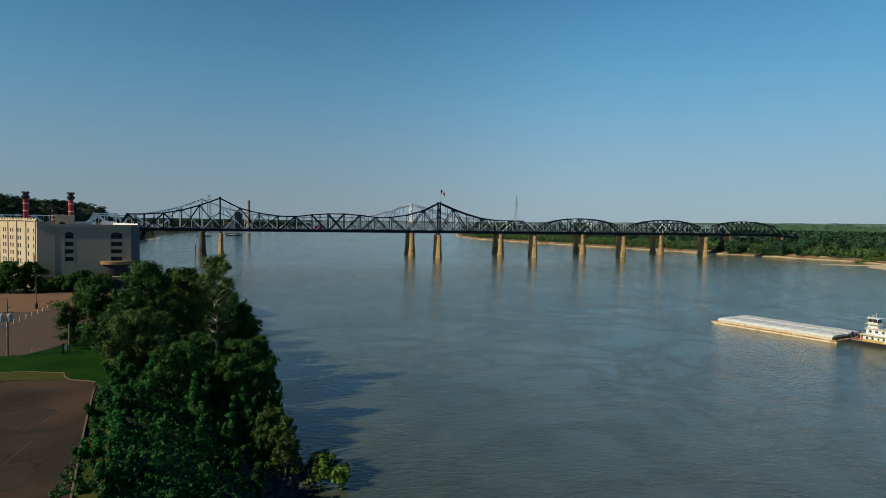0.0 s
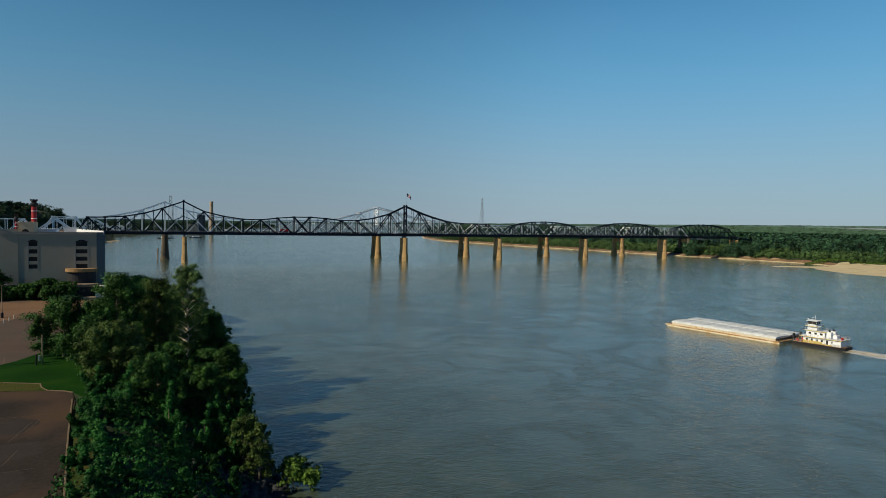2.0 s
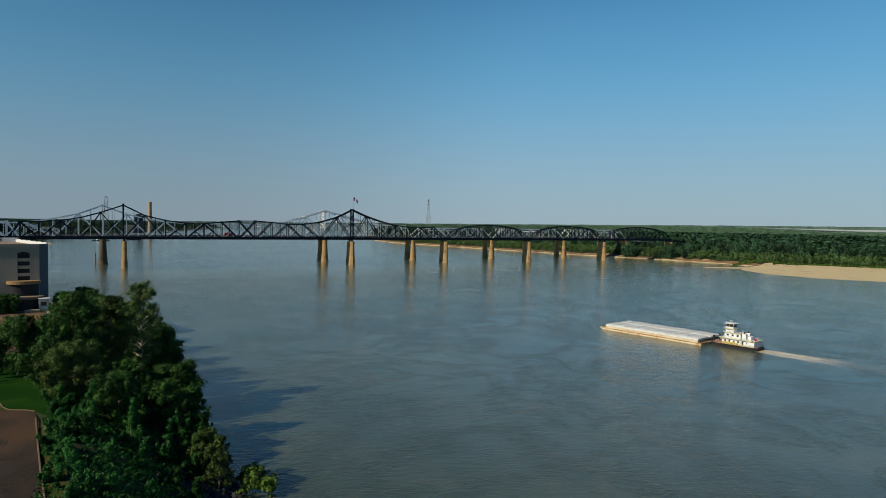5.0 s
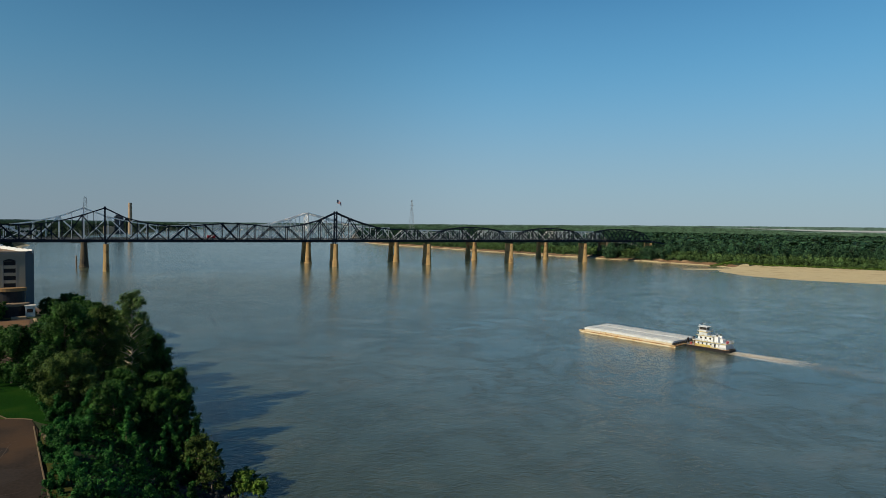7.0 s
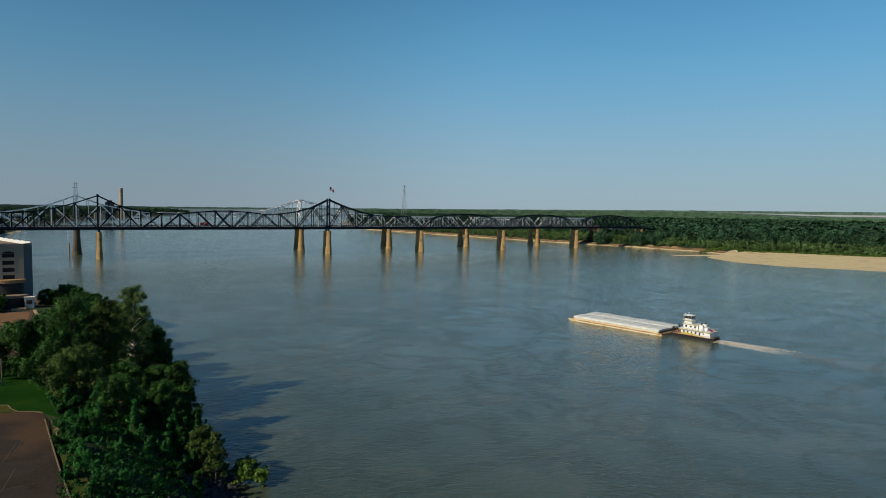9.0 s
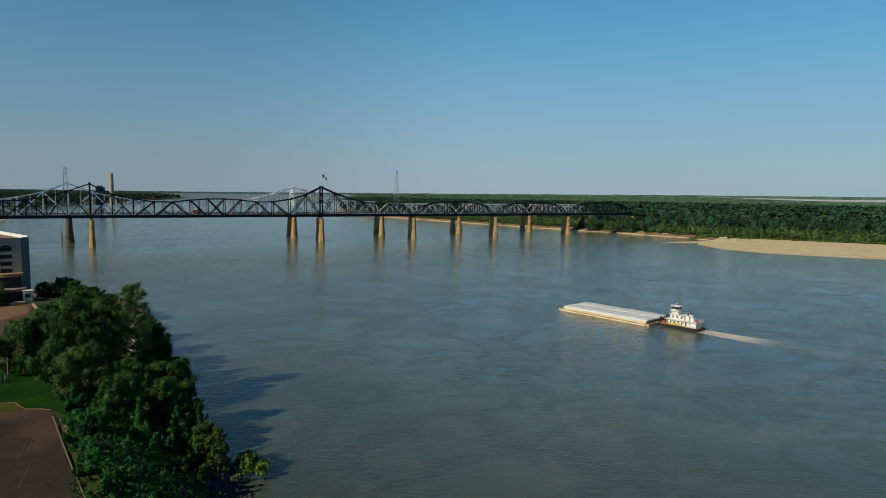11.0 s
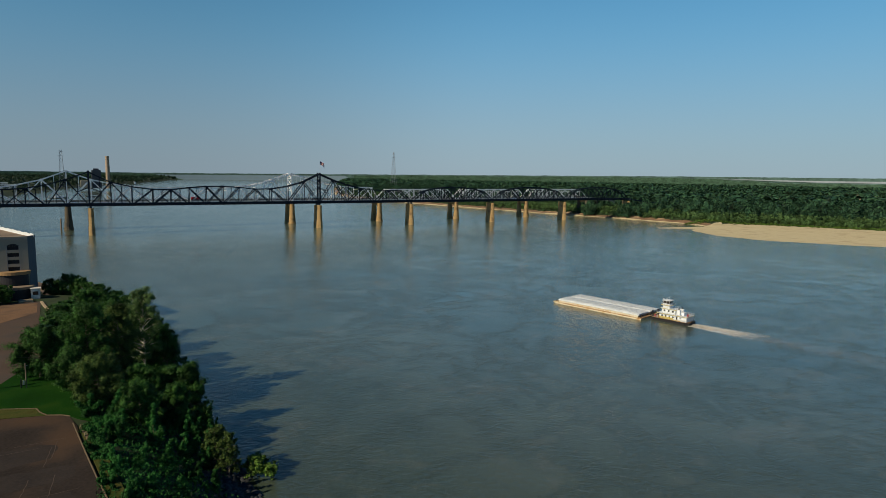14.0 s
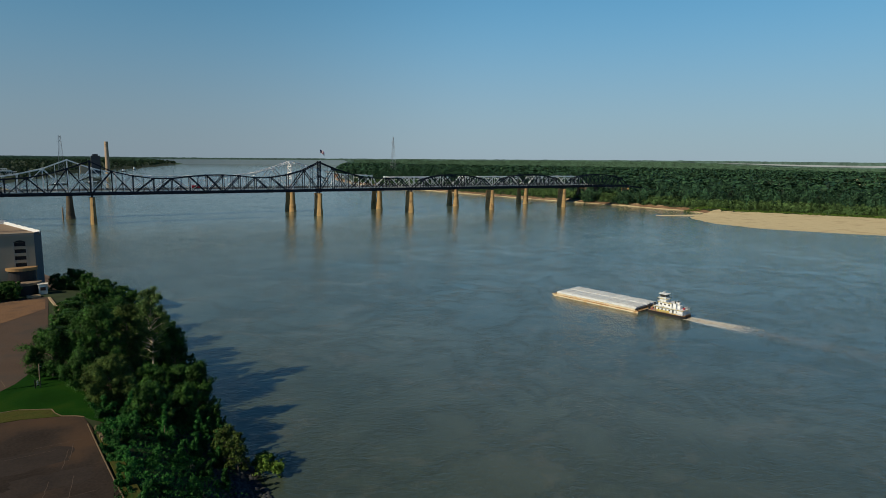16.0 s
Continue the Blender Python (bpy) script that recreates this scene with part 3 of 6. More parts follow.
def plate_mesh(mat):
    bm = bmesh.new()
    k = [(-0.5, -0.2), (-0.3, -0.5), (0.3, -0.5), (0.5, -0.2), (0.5, 0.3), (0.3, 0.5), (-0.3, 0.5), (-0.5, 0.3)]
    mesh = bpy.data.meshes.new("plate")
    b = loft([[(x, y, z) for x, z in k] for y in (-0.5, 0.5)])
    b.normal_update()
    bmesh.ops.recalc_face_normals(b, faces=b.faces[:])
    b.to_mesh(mesh)
    b.free()
    bm.free()
    mesh.materials.append(M[mat])
    return mesh


PLATE = {"beam_dark": plate_mesh("steel_dark"), "beam_light": plate_mesh("steel_light")}


def truss_span(parent, beam, name, nodes, diag, yc, half, zb, wide, ends=(True, True), label=""):
    """One through-truss span: nodes (s, top height or None at the feet), a diagonal mark for each panel."""
    span = new(name)
    span.parent = parent
    if label:
        span["label"] = label
    wc, wd, wv = wide
    for side in (-1, 1):
        y = yc + side * half
        for k, ((s0, h0), (s1, h1)) in enumerate(zip(nodes, nodes[1:])):
            member("bottom_chord", beam, (s0, y, zb), (s1, y, zb), wc, span)
            if h0 is None:
                member("end_post", beam, (s0, y, zb), (s1, y, h1), wc, span)
                member("hanger", beam, ((s0 + s1) / 2, y, zb), ((s0 + s1) / 2, y, (zb + h1) / 2), wv * 0.7, span)
            elif h1 is None:
                member("end_post", beam, (s0, y, h0), (s1, y, zb), wc, span)
                member("hanger", beam, ((s0 + s1) / 2, y, zb), ((s0 + s1) / 2, y, (zb + h0) / 2), wv * 0.7, span)
            else:
                member("top_chord", beam, (s0, y, h0), (s1, y, h1), wc, span)
                if diag[k] in "/X":
                    member("diagonal", beam, (s0, y, zb), (s1, y, h1), wd, span)
                if diag[k] in "\\X":
                    member("diagonal", beam, (s0, y, h0), (s1, y, zb), wd, span)
                sm, hm = (s0 + s1) / 2, (h0 + h1) / 2
                if diag[k] in "/\\":
                    member("hanger", beam, (sm, y, zb), (sm, y, hm), wv * 0.55, span)
                    foot = (s1, y, zb) if diag[k] == "/" else (s0, y, zb)
                    member("sub_strut", beam, foot, (sm, y, (zb + (h1 if diag[k] == "/" else h0)) / 2), wv * 0.7, span)
            if h1 is not None and k < len(nodes) - 2:
                member("vertical", beam, (s1, y, zb), (s1, y, h1), wv, span)
    tops = [(s, h) for s, h in nodes if h is not None]
    for s, h in tops:
        for side in (-1, 1):
            gusset = link_mesh("gusset_plate", PLATE[beam.name], None, span)
            gusset.matrix_basis = Matrix.Translation((s, yc + side * (half + wc * 0.52), h)) @ Matrix.Diagonal((wc * 2.1, 0.12, wc * 1.5, 1))
    for s, h in tops:
        member("top_strut", beam, (s, yc - half, h), (s, yc + half, h), wv * 0.8, span)
        member("sway_brace", beam, (s, yc - half, h - 3.2), (s, yc + half, h - 3.2), wv * 0.5, span)
    for k, ((s0, h0), (s1, h1)) in enumerate(zip(tops, tops[1:])):
        a, b = (-half, half) if k % 2 else (half, -half)
        member("lateral_brace", beam, (s0, yc + a, h0), (s1, yc + b, h1), wv * 0.5, span)
    return span


def pier_mesh(wx, ly, ztop, plinth):
    """A tall river pier: straight flanks, rounded ends beyond the deck, tapering shaft, wider foot and a coping."""
    def plan(z, w, l):
        near = [(-w * math.cos(math.pi * i / 8), -l - w * 1.05 * (1 - abs(1 - i / 4)) ** 0.85, z) for i in range(9)]
        far = [(w * math.cos(math.pi * i / 8), l + w * 1.05 * (1 - abs(1 - i / 4)) ** 0.85, z) for i in range(9)]
        return near + far
    w, l = wx / 2, ly / 2
    return loft([plan(-7, w * 1.24, l * 1.06), plan(0, w * 1.2, l * 1.05), plan(plinth, w * 1.12, l * 1.03), plan(plinth + 0.7, w * 1.0, l),
                 plan(ztop - 1.8, w * 0.9, l), plan(ztop - 1.7, w * 0.98, l), plan(ztop - 0.4, w * 0.98, l), plan(ztop, w * 0.9, l * 0.98)])


def deck_part(parent, s0, s1, yc, half, z, mat, rail_mesh):
    bm = bmesh.new()
    add_box(bm, s0, s1, yc - half, yc + half, z + 0.9, z + 1.5)
    add_box(bm, s0, s1, yc - half, yc - half + 0.35, z + 1.5, z + 2.3)
    add_box(bm, s0, s1, yc + half - 0.35, yc + half, z + 1.5, z + 2.3)
    part("deck", bm, mat, parent)
    bm = bmesh.new()
    s = s0
    while s < s1 - 1:
        add_box(bm, s, s + 0.5, yc - half - 0.3, yc + half + 0.3, z - 0.9, z + 0.9)
        s += 6.2
    for o in (-0.6, -0.2, 0.2, 0.6):
        add_box(bm, s0, s1, yc + half * o - 0.2, yc + half * o + 0.2, z - 0.5, z + 0.9)
    part("floor_system", bm, rail_mesh, parent)


def build_old_bridge():
    zb, half = 31.0, 4.2
    bridge = thing("truss_bridge", 0.9, label="long dark steel cantilever truss bridge on stone piers", category="bridge")
    wide = (1.15, 0.95, 0.7)
    portal = [(-131, None), (-120, 47.3), (-101, 47.4), (-90, None)]
    truss_span(bridge, BEAM_LIGHT, "portal_span", portal, "-\\-", 0, half, zb, (1.1, 0.85, 0.6), label="pale end panels")
    left = [(-100, None), (-90, 47.5), (-74.5, 47.7), (-56, 49), (-38.3, 52.4), (-20.6, 58), (0, 66)]
    truss_span(bridge, BEAM_DARK, "anchor_span", left, "-\\/\\/\\", 0, half, zb, wide)
    main = [(0, 66), (20.3, 55.6), (40.5, 50.7), (61, 47.9), (79.5, 47.6), (98, 49.8), (116.5, 51.3), (135, 51.5), (153.5, 50.3), (172, 48.2), (190.5, 48.5), (211, 51.5), (231.2, 57.2), (251.5, 67)]
    truss_span(bridge, BEAM_DARK, "cantilever_span", main, "/\\//\\\\X//\\\\/\\", 0, half, zb, wide)
    right = [(251.5, 67), (270.4, 59.5), (289.3, 53.5), (308.5, 48.9), (327.9, 47), (347.7, 46.6), (363.8, 46.6), (382.2, None)]
    truss_span(bridge, BEAM_DARK, "anchor_span", right, "/\\/\\/\\-", 0, half, zb, wide)
    # towers over the main piers
    for s in (0, 251.5):
        tower = new("tower")
        tower.parent = bridge
        top = 66.8 if s == 0 else 67.8
        for y in (-half, half):
            member("tower_leg", BEAM_DARK, (s, y, zb), (s, y, top), 1.5, tower)
            member("tower_knee", BEAM_DARK, (s, y, 50), (s - 10.2, y, 45.5), 0.6, tower)
            member("tower_knee", BEAM_DARK, (s, y, 50), (s + 10.2, y, 45.5), 0.6, tower)
            bm = box(s - 0.9, s + 0.9, y - 0.9, y + 0.9, top - 0.5, top + 0.8, 0.2)
            part("tower_cap", bm, "steel_dark", tower)
        for z in (45, 54, 63):
            member("tower_brace", BEAM_DARK, (s, -half, z), (s, half, z), 0.6, tower)
        for z in (45, 54):
            member("tower_brace", BEAM_DARK, (s, -half, z), (s, half, z + 9), 0.45, tower)
            member("tower_brace", BEAM_DARK, (s, half, z), (s, -half, z + 9), 0.45, tower)
    for a, b in ((382.2, 518.8), (518.8, 659.3), (659.3, 803)):
        n = 8
        hs = [None, 44.6, 48.4, 50.4, 51.0, 50.4, 48.4, 44.6, None]
        nodes = [(a + 0.6 + (b - a - 1.2) * i / n, hs[i]) for i in range(n + 1)]
        truss_span(bridge, BEAM_DARK, "parker_span", nodes, "-\\\\XX//-", 0, half, zb, wide)
    # flat approach spans on the town side
    for a, b in ((-215, -131.5), (-300, -215.5)):
        n = 6
        nodes = [(a + (b - a) * i / n, None if i in (0, n) else 44.5) for i in range(n + 1)]
        truss_span(bridge, BEAM_LIGHT, "approach_span", nodes, "-\\/\\/-", 0, half, zb, (0.9, 0.7, 0.5), label="pale approach span")
    deck_part(bridge, -300, 803, 0, 5.6, zb, "steel_dark", "steel_dark")
    ramp = new("approach_ramp")
    ramp.parent = bridge
    ramp.matrix_basis = pose(803, 0, 0, 0, 6.5, 0)
    part("deck", box(0, 220, -4.7, 4.7, zb - 0.6, zb + 1.2), "steel_dark", ramp)
    for s, w in ((-300, 4.5), (-215, 4.5), (-131, 5.0), (0.8, 6.0), (250.2, 7.2), (380.8, 6.8), (516.2, 6.8), (656.9, 6.8), (801, 6)):
        p = part("pier", pier_mesh(w * 0.88, 11.2, 28.2, 8.5), "pier", bridge, "ochre-stained masonry pier")
        p.location.x = s
        p.location.y = 0.6
        for y in (-half, half):
            part("bearing", box(s - 0.9, s + 0.9, y - 0.9, y + 0.9, 28.0, 30.6), "steel_dark", bridge)
    for s in range(835, 900, 32):
        part("trestle_bent", box(s - 1, s + 1, -4, 4, 0, 29.0 - 0.114 * (s - 803)), "pier_dark", bridge)


def build_new_bridge():
    zb, half, yc = 31.0, 9.3, 74.0
    bridge = thing("truss_bridge", label="pale grey steel highway truss bridge on twin-column piers", category="bridge")
    wide = (1.3, 0.98, 0.72)
    A, B = -19.0, 238.0
    left = [(A - 128, None), (A - 110, 45.5), (A - 92, 45.5), (A - 74, 46.5), (A - 48, 50.5), (A - 24, 56.5), (A, 66.5)]
    truss_span(bridge, BEAM_LIGHT, "anchor_span", left, "-\\/\\/\\", yc, half, zb, wide)
    main = [(A, 66.5), (A + 24, 57), (A + 48, 51.5), (A + 65, 49), (A + 86.7, 47.5), (A + 108.3, 47.5), (A + 130, 47.5), (A + 151.7, 47.5), (A + 173.3, 47.5), (B - 65, 49), (B - 48, 51.5), (B - 24, 58), (B, 66.5)]
    truss_span(bridge, BEAM_LIGHT, "cantilever_span", main, "/\\/\\/\\/\\/\\/\\", yc, half, zb, wide)
    right = [(B, 66.5), (B + 24, 61), (B + 56, 52.5), (B + 76, 49.5), (B + 96, 48.5), (B + 116, 48), (B + 127.4, None)]
    truss_span(bridge, BEAM_LIGHT, "anchor_span", right, "/\\/\\/-", yc, half, zb, wide)
    for a, b in ((366.6, 498), (498, 636), (636, 772)):
        n = 8
        nodes = [(a + 0.6 + (b - a - 1.2) * i / n, None if i in (0, n) else 45.3) for i in range(n + 1)]
        truss_span(bridge, BEAM_LIGHT, "flat_span", nodes, "-\\/\\/\\/-", yc, half, zb, wide)
    for s in (A, B):
        tower = new("tower")
        tower.parent = bridge
        for y in (-half, half):
            member("tower_leg", BEAM_LIGHT, (s, yc + y, zb), (s, yc + y, 67.0), 1.2, tower)
        for z in (44, 52, 60):
            member("tower_brace", BEAM_LIGHT, (s, yc - half, z), (s, yc + half, z), 0.7, tower)
            member("tower_brace", BEAM_LIGHT, (s, yc - half, z), (s, yc + half, z + 7), 0.5, tower)
            member("tower_brace", BEAM_LIGHT, (s, yc + half, z), (s, yc - half, z + 7), 0.5, tower)
    deck_part(bridge, -330, 772, yc, 9.2, zb, "deck", "steel_light")
    for s in (A - 128, A, B, 366.6, 498, 636, 772):
        pier = new("pier")
        pier.parent = bridge
        pier["label"] = "twin-column ochre-stained concrete pier"
        for y in (-9.4, 9.4):
            part("column", loft([ring(s, yc + y, z, r, 16) for z, r in ((-7, 5.2), (0, 5.1), (1.4, 5.0), (1.8, 4.5), (9.6, 4.1), (10.0, 3.8), (26.5, 3.1), (26.6, 3.4), (29, 3.4))]), "pier_dark" if s in (A, 772) else "pier", pier)
        part("strut_wall", box(s - 1.1, s + 1.1, yc - 6.2, yc + 6.2, 22.5, 27.0), "pier", pier)
        part("bearing", box(s - 1.4, s + 1.4, yc - 10.4, yc - 8.4, 29.0, 30.6), "steel_light", pier)
        part("bearing", box(s - 1.4, s + 1.4, yc + 8.4, yc + 10.4, 29.0, 30.6), "steel_light", pier)
    for s in range(-330, -160, 36):
        part("trestle_bent", box(s - 1, s + 1, yc - 4, yc + 4, 0, 30.2), "pier", bridge)
    ramp = new("approach_ramp")
    ramp.parent = bridge
    ramp.matrix_basis = pose(772, 0, 0, 0, 6.5, 0)
    deck_part(ramp, 0, 220, yc, 9.2, zb, "deck", "steel_light")
    for s in range(805, 870, 32):
        part("trestle_bent", box(s - 1, s + 1, yc - 4, yc + 4, 0, 29.0 - 0.114 * (s - 772)), "pier_dark", bridge)
    # fender dolphin beside the east main pier
    part("dolphin", loft([ring(A - 7.4, yc - 9, z, 0.8, 8) for z in (-6, 0, 13, 13.3)]), "wood", bridge, "dark timber dolphin")


build_old_bridge()
build_new_bridge()


# ---- flag on the tower ----
def build_flag():
    flag = thing("flag", 252.4, -4.6, 68.6, label="striped flag flying from a bridge tower pole", category="flag")
    part("pole", tube([(0, 0, -0.3), (0, 0, 14.5)], [0.16, 0.09], 8), "galv", flag)
    def cloth(u, v):
        x = -0.1 + 7.0 * u
        return (x * 0.86, 0.9 * math.sin(u * 6.5 + v) * u, 14.2 - 4.2 * v - 4.4 * u * u)
    n = 18
    for k in range(13):
        bm = bmesh.new()
        for i in range(n):
            u0, u1, v0, v1 = i / n, (i + 1) / n, k / 13, (k + 1) / 13
            if k < 7 and u0 < 0.4:
                continue
            bm.faces.new([bm.verts.new(cloth(*p)) for p in ((u0, v0), (u1, v0), (u1, v1), (u0, v1))])
        bmesh.ops.remove_doubles(bm, verts=bm.verts, dist=0.001)
        part("stripe", bm, "redcloth" if k % 2 == 0 else "white", flag)
    bm = bmesh.new()
    for i in range(8):
        for k in range(7):
            bm.faces.new([bm.verts.new(cloth(*p)) for p in ((i / 20, k / 13), ((i + 1) / 20, k / 13), ((i + 1) / 20, (k + 1) / 13), (i / 20, (k + 1) / 13))])
    bmesh.ops.remove_doubles(bm, verts=bm.verts, dist=0.001)
    part("canton", bm, "navy", flag)


build_flag()


# ---- the big building on the bank ----
def wall_panel(length, z0, z1, thick, holes):
    """A wall along +x from 0 to length, outer face at y=0, inner at y=thick, with holes (x0, x1, za, zb)."""
    xs = sorted({0, length, *[h[0] for h in holes], *[h[1] for h in holes]})
    zs = sorted({z0, z1, *[h[2] for h in holes], *[h[3] for h in holes]})
    bm = bmesh.new()
    solid = {}
    for i in range(len(xs) - 1):
        for j in range(len(zs) - 1):
            cx, cz = (xs[i] + xs[i + 1]) / 2, (zs[j] + zs[j + 1]) / 2
            solid[i, j] = not any(h[0] < cx < h[1] and h[2] < cz < h[3] for h in holes)
    for (i, j), full in solid.items():
        a, b, c, d = xs[i], xs[i + 1], zs[j], zs[j + 1]
        def quad(*ps):
            bm.faces.new([bm.verts.new(p) for p in ps])
        if full:
            quad((a, 0, c), (b, 0, c), (b, 0, d), (a, 0, d))
            quad((b, thick, c), (a, thick, c), (a, thick, d), (b, thick, d))
        for di, dj, ps in ((-1, 0, ((a, thick, c), (a, 0, c), (a, 0, d), (a, thick, d))), (1, 0, ((b, 0, c), (b, thick, c), (b, thick, d), (b, 0, d))),
                           (0, -1, ((a, thick, c), (b, thick, c), (b, 0, c), (a, 0, c))), (0, 1, ((a, 0, d), (b, 0, d), (b, thick, d), (a, thick, d)))):
            if full and not solid.get((i + di, j + dj), False):
                quad(*ps)
    bmesh.ops.remove_doubles(bm, verts=bm.verts, dist=0.001)
    return bm


def build_casino():
    x0, x1, yf, zt = -67.5, -34.2, -431.8, 40.7
    house = thing("building", x0, yf, 15, label="large grey and cream stucco building with garage openings", category="building")
    zt -= 15
    L = x1 - x0
    slots = []
    for a, b in ((9.6, 12.6), (25.9, 30.0)):
        for k in range(4):
            slots.append((a, b, 11.0 + 3.0 * k, 12.7 + 3.0 * k))
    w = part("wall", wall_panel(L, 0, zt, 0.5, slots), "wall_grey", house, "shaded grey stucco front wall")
    for a, b in ((9.6, 12.6), (25.9, 30.0)):
        for k in range(4):
            # near-black panel behind each slot stands for the unlit inside
            part("garage_opening", box(a - 0.2, b + 0.2, 0.9, 1.1, 10.8 + 3 * k, 12.9 + 3 * k), "dark_open_shade", house)
        # arched head and side trims
        pts = [(a - 0.35 + (b - a + 0.7) * i / 10, 0.85 * math.sin(math.pi * i / 10)) for i in range(11)]
        bm = bmesh.new()
        f = [bm.verts.new((px, -0.04, 21.75 + pz)) for px, pz in pts]
        g = [bm.verts.new((px, 0.0, 21.75 + pz)) for px, pz in pts]
        bm.faces.new(f[::-1])
        for i in range(10):
            bm.faces.new((f[i], f[i + 1], g[i + 1], g[i]))
        bm.faces.new((f[0], g[0], g[-1], f[-1]))
        part("arch_head", bm, "dark_open_shade", house)
        bm = bmesh.new()
        for xx in (a - 0.35, b + 0.05):
            add_box(bm, xx, xx + 0.3, -0.04, 0, 10.6, 21.75)
        part("trim", bm, "cornice", house)
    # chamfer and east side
    # this side's shade is painted in by the darker stucco
    part("side_wall", loft([[(L + 0.02, 0, z), (L + 2.6, 5.2, z), (L - 16, 60, z), (L - 16.4, 60, z), (L + 2.2, 5.4, z), (L - 0.2, 0.4, z)] for z in (0, zt)]), "wall_shade", house, "stucco side wall with its shade in the colour")
    part("back_wall", box(-20, L - 16, 60.02, 60.5, 0, zt), "wall_grey", house)
    # cornice round the top
    bm = bmesh.new()
    add_box(bm, -0.2, L + 0.1, -0.35, 0.0, zt - 1.0, zt - 0.55)
    add_box(bm, -0.2, L + 0.1, -0.2, 0.0, zt - 0.2, zt)
    part("cornice", bm, "cornice", house)
    # taller bay at the west end
    part("corner_bay", box(0.0, 6.2, -0.10, -0.004, 0, zt + 0.9, 0.02), "wall_grey", house)
    part("roof", loft([[(0.3, 0.5, z), (L - 0.3, 0.5, z), (L + 2.2, 3.5, z), (L - 16.5, 60, z), (0.3, 60, z)] for z in (zt - 1.3, zt - 0.9)]), "roofing", house, "tan gravel flat roof")
    for k in range(14):
        bm = bmesh.new()
        f0, f1 = k / 14, (k + 1) / 14
        ax, ay, bx, by = L + 2.2 - 18.6 * f0, 3.6 + 56 * f0, L + 2.2 - 18.6 * f1, 3.6 + 56 * f1
        m = Matrix.Translation((ax, ay, zt - 0.9)) @ Matrix.Rotation(math.atan2(by - ay, bx - ax), 4, "Z")
        add_box(bm, 0, math.hypot(bx - ax, by - ay), -0.1, 0.1, 0, 1.3 if k % 2 else 1.5, m)
        part("parapet", bm, "white", house, "bright white roof parapet")
    part("parapet", box(14, L - 13, 52, 52.4, zt - 0.9, zt + 1.2), "white", house, "bright white roof parapet")
    # white block added to stand for a sunlit stretch of lower roof
    part("roof_lantern", box(9.8, 16.2, 18, 26, zt - 0.9, zt + 0.9), "white", house)
    pent = part("penthouse", box(3.8, 10.0, 9, 16, zt - 0.9, zt + 3.8, 0.1), "wall_cream", house, "cream rooftop penthouse")
    part("door_arch", loft([[(6.9 + 1.3 * math.cos(math.pi * i / 8), y, zt - 0.5 + 1.4 * math.sin(math.pi * i / 8)) for i in range(9)] for y in (8.9, 9.0)], True), "dark_open_shade", pent)
    # cream wing turning away to the west
    ang = math.degrees(math.atan2(-32, 21.3))
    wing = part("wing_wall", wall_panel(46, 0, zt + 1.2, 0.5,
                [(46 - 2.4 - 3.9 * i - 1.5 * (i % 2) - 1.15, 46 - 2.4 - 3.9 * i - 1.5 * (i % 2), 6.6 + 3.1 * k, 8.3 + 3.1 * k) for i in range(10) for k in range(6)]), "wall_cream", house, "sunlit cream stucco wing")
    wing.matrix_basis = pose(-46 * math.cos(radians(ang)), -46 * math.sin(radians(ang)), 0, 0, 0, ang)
    for i in range(10):
        for k in range(6):
            xx = 46 - 2.4 - 3.9 * i - 1.5 * (i % 2)
            part("window_pane", box(xx - 1.15, xx, 0.25, 0.31, 6.6 + 3.1 * k, 8.3 + 3.1 * k), "glass_dark", wing)
    for i in range(5):
        xx = 46 - 0.9 - 9.3 * i
        part("pilaster", box(max(0, xx - 0.8), xx, -0.35, -0.003, 0, zt + 2.0), "wall_cream", wing)
    bm = bmesh.new()
    add_box(bm, 0, 46, -0.5, -0.002, zt + 1.2, zt + 1.6)
    for i in range(0, 46, 3):
        add_box(bm, i, i + 1.6, -0.3, 0.3, zt + 1.6, zt + 2.3)
    part("battlement", bm, "wall_cream", wing)
    part("wing_roof", loft([[(0, 0.5, z), (-27.8, 42.5, z), (0, 60, z), (3, 60, z)] for z in (zt - 0.9, zt - 0.5)]), "roofing", house)
    part("banner", box(43.4, 44.8, -0.55, -0.38, 8, 13.5), "rust", wing)
    # entrance canopy at the foot of the east corner
    bm = loft([[(L - 5.3 + 5.9 * math.cos(a), -0.5 + 4.6 * math.sin(a), z) for a in np.linspace(math.pi, 2.05 * math.pi, 15)] for z in (9.7, 11.0)])
    part("canopy", bm, "brick", house, "curved tan entrance canopy")
    # near-black walls put in for the shade below canopy and ramp
    part("canopy_wall", loft([[(L - 5.3 + 5.1 * math.cos(a), -0.5 + 3.8 * math.sin(a), z) for a in np.linspace(math.pi, 2.05 * math.pi, 15)] for z in (0, 9.7)]), "dark_open_shade", house)
    part("ramp_slab", loft([[(L - 6.0 + 7.8 * math.cos(a), -5 + 6.0 * math.sin(a), z) for a in np.linspace(math.pi, 2 * math.pi, 17)] for z in (4.2, 5.2)]), "roofing", house, "curved tan ramp slab")
    part("ramp_wall", loft([[(L - 6.0 + 7.2 * math.cos(a), -5 + 5.4 * math.sin(a), z) for a in np.linspace(math.pi, 2 * math.pi, 17)] for z in (0, 4.2)]), "dark_open_shade", house, "wall under the ramp, blackened for shade")
    # riverboat smokestacks
    for sx, sy, h, r in ((-8.6, 20, zt + 13.3, 0.98), (8.4, 17.5, zt + 13.3, 0.95), (3.9, 8.3, zt + 7.2, 0.45)):
        stack = new("smokestack")
        stack.parent = house
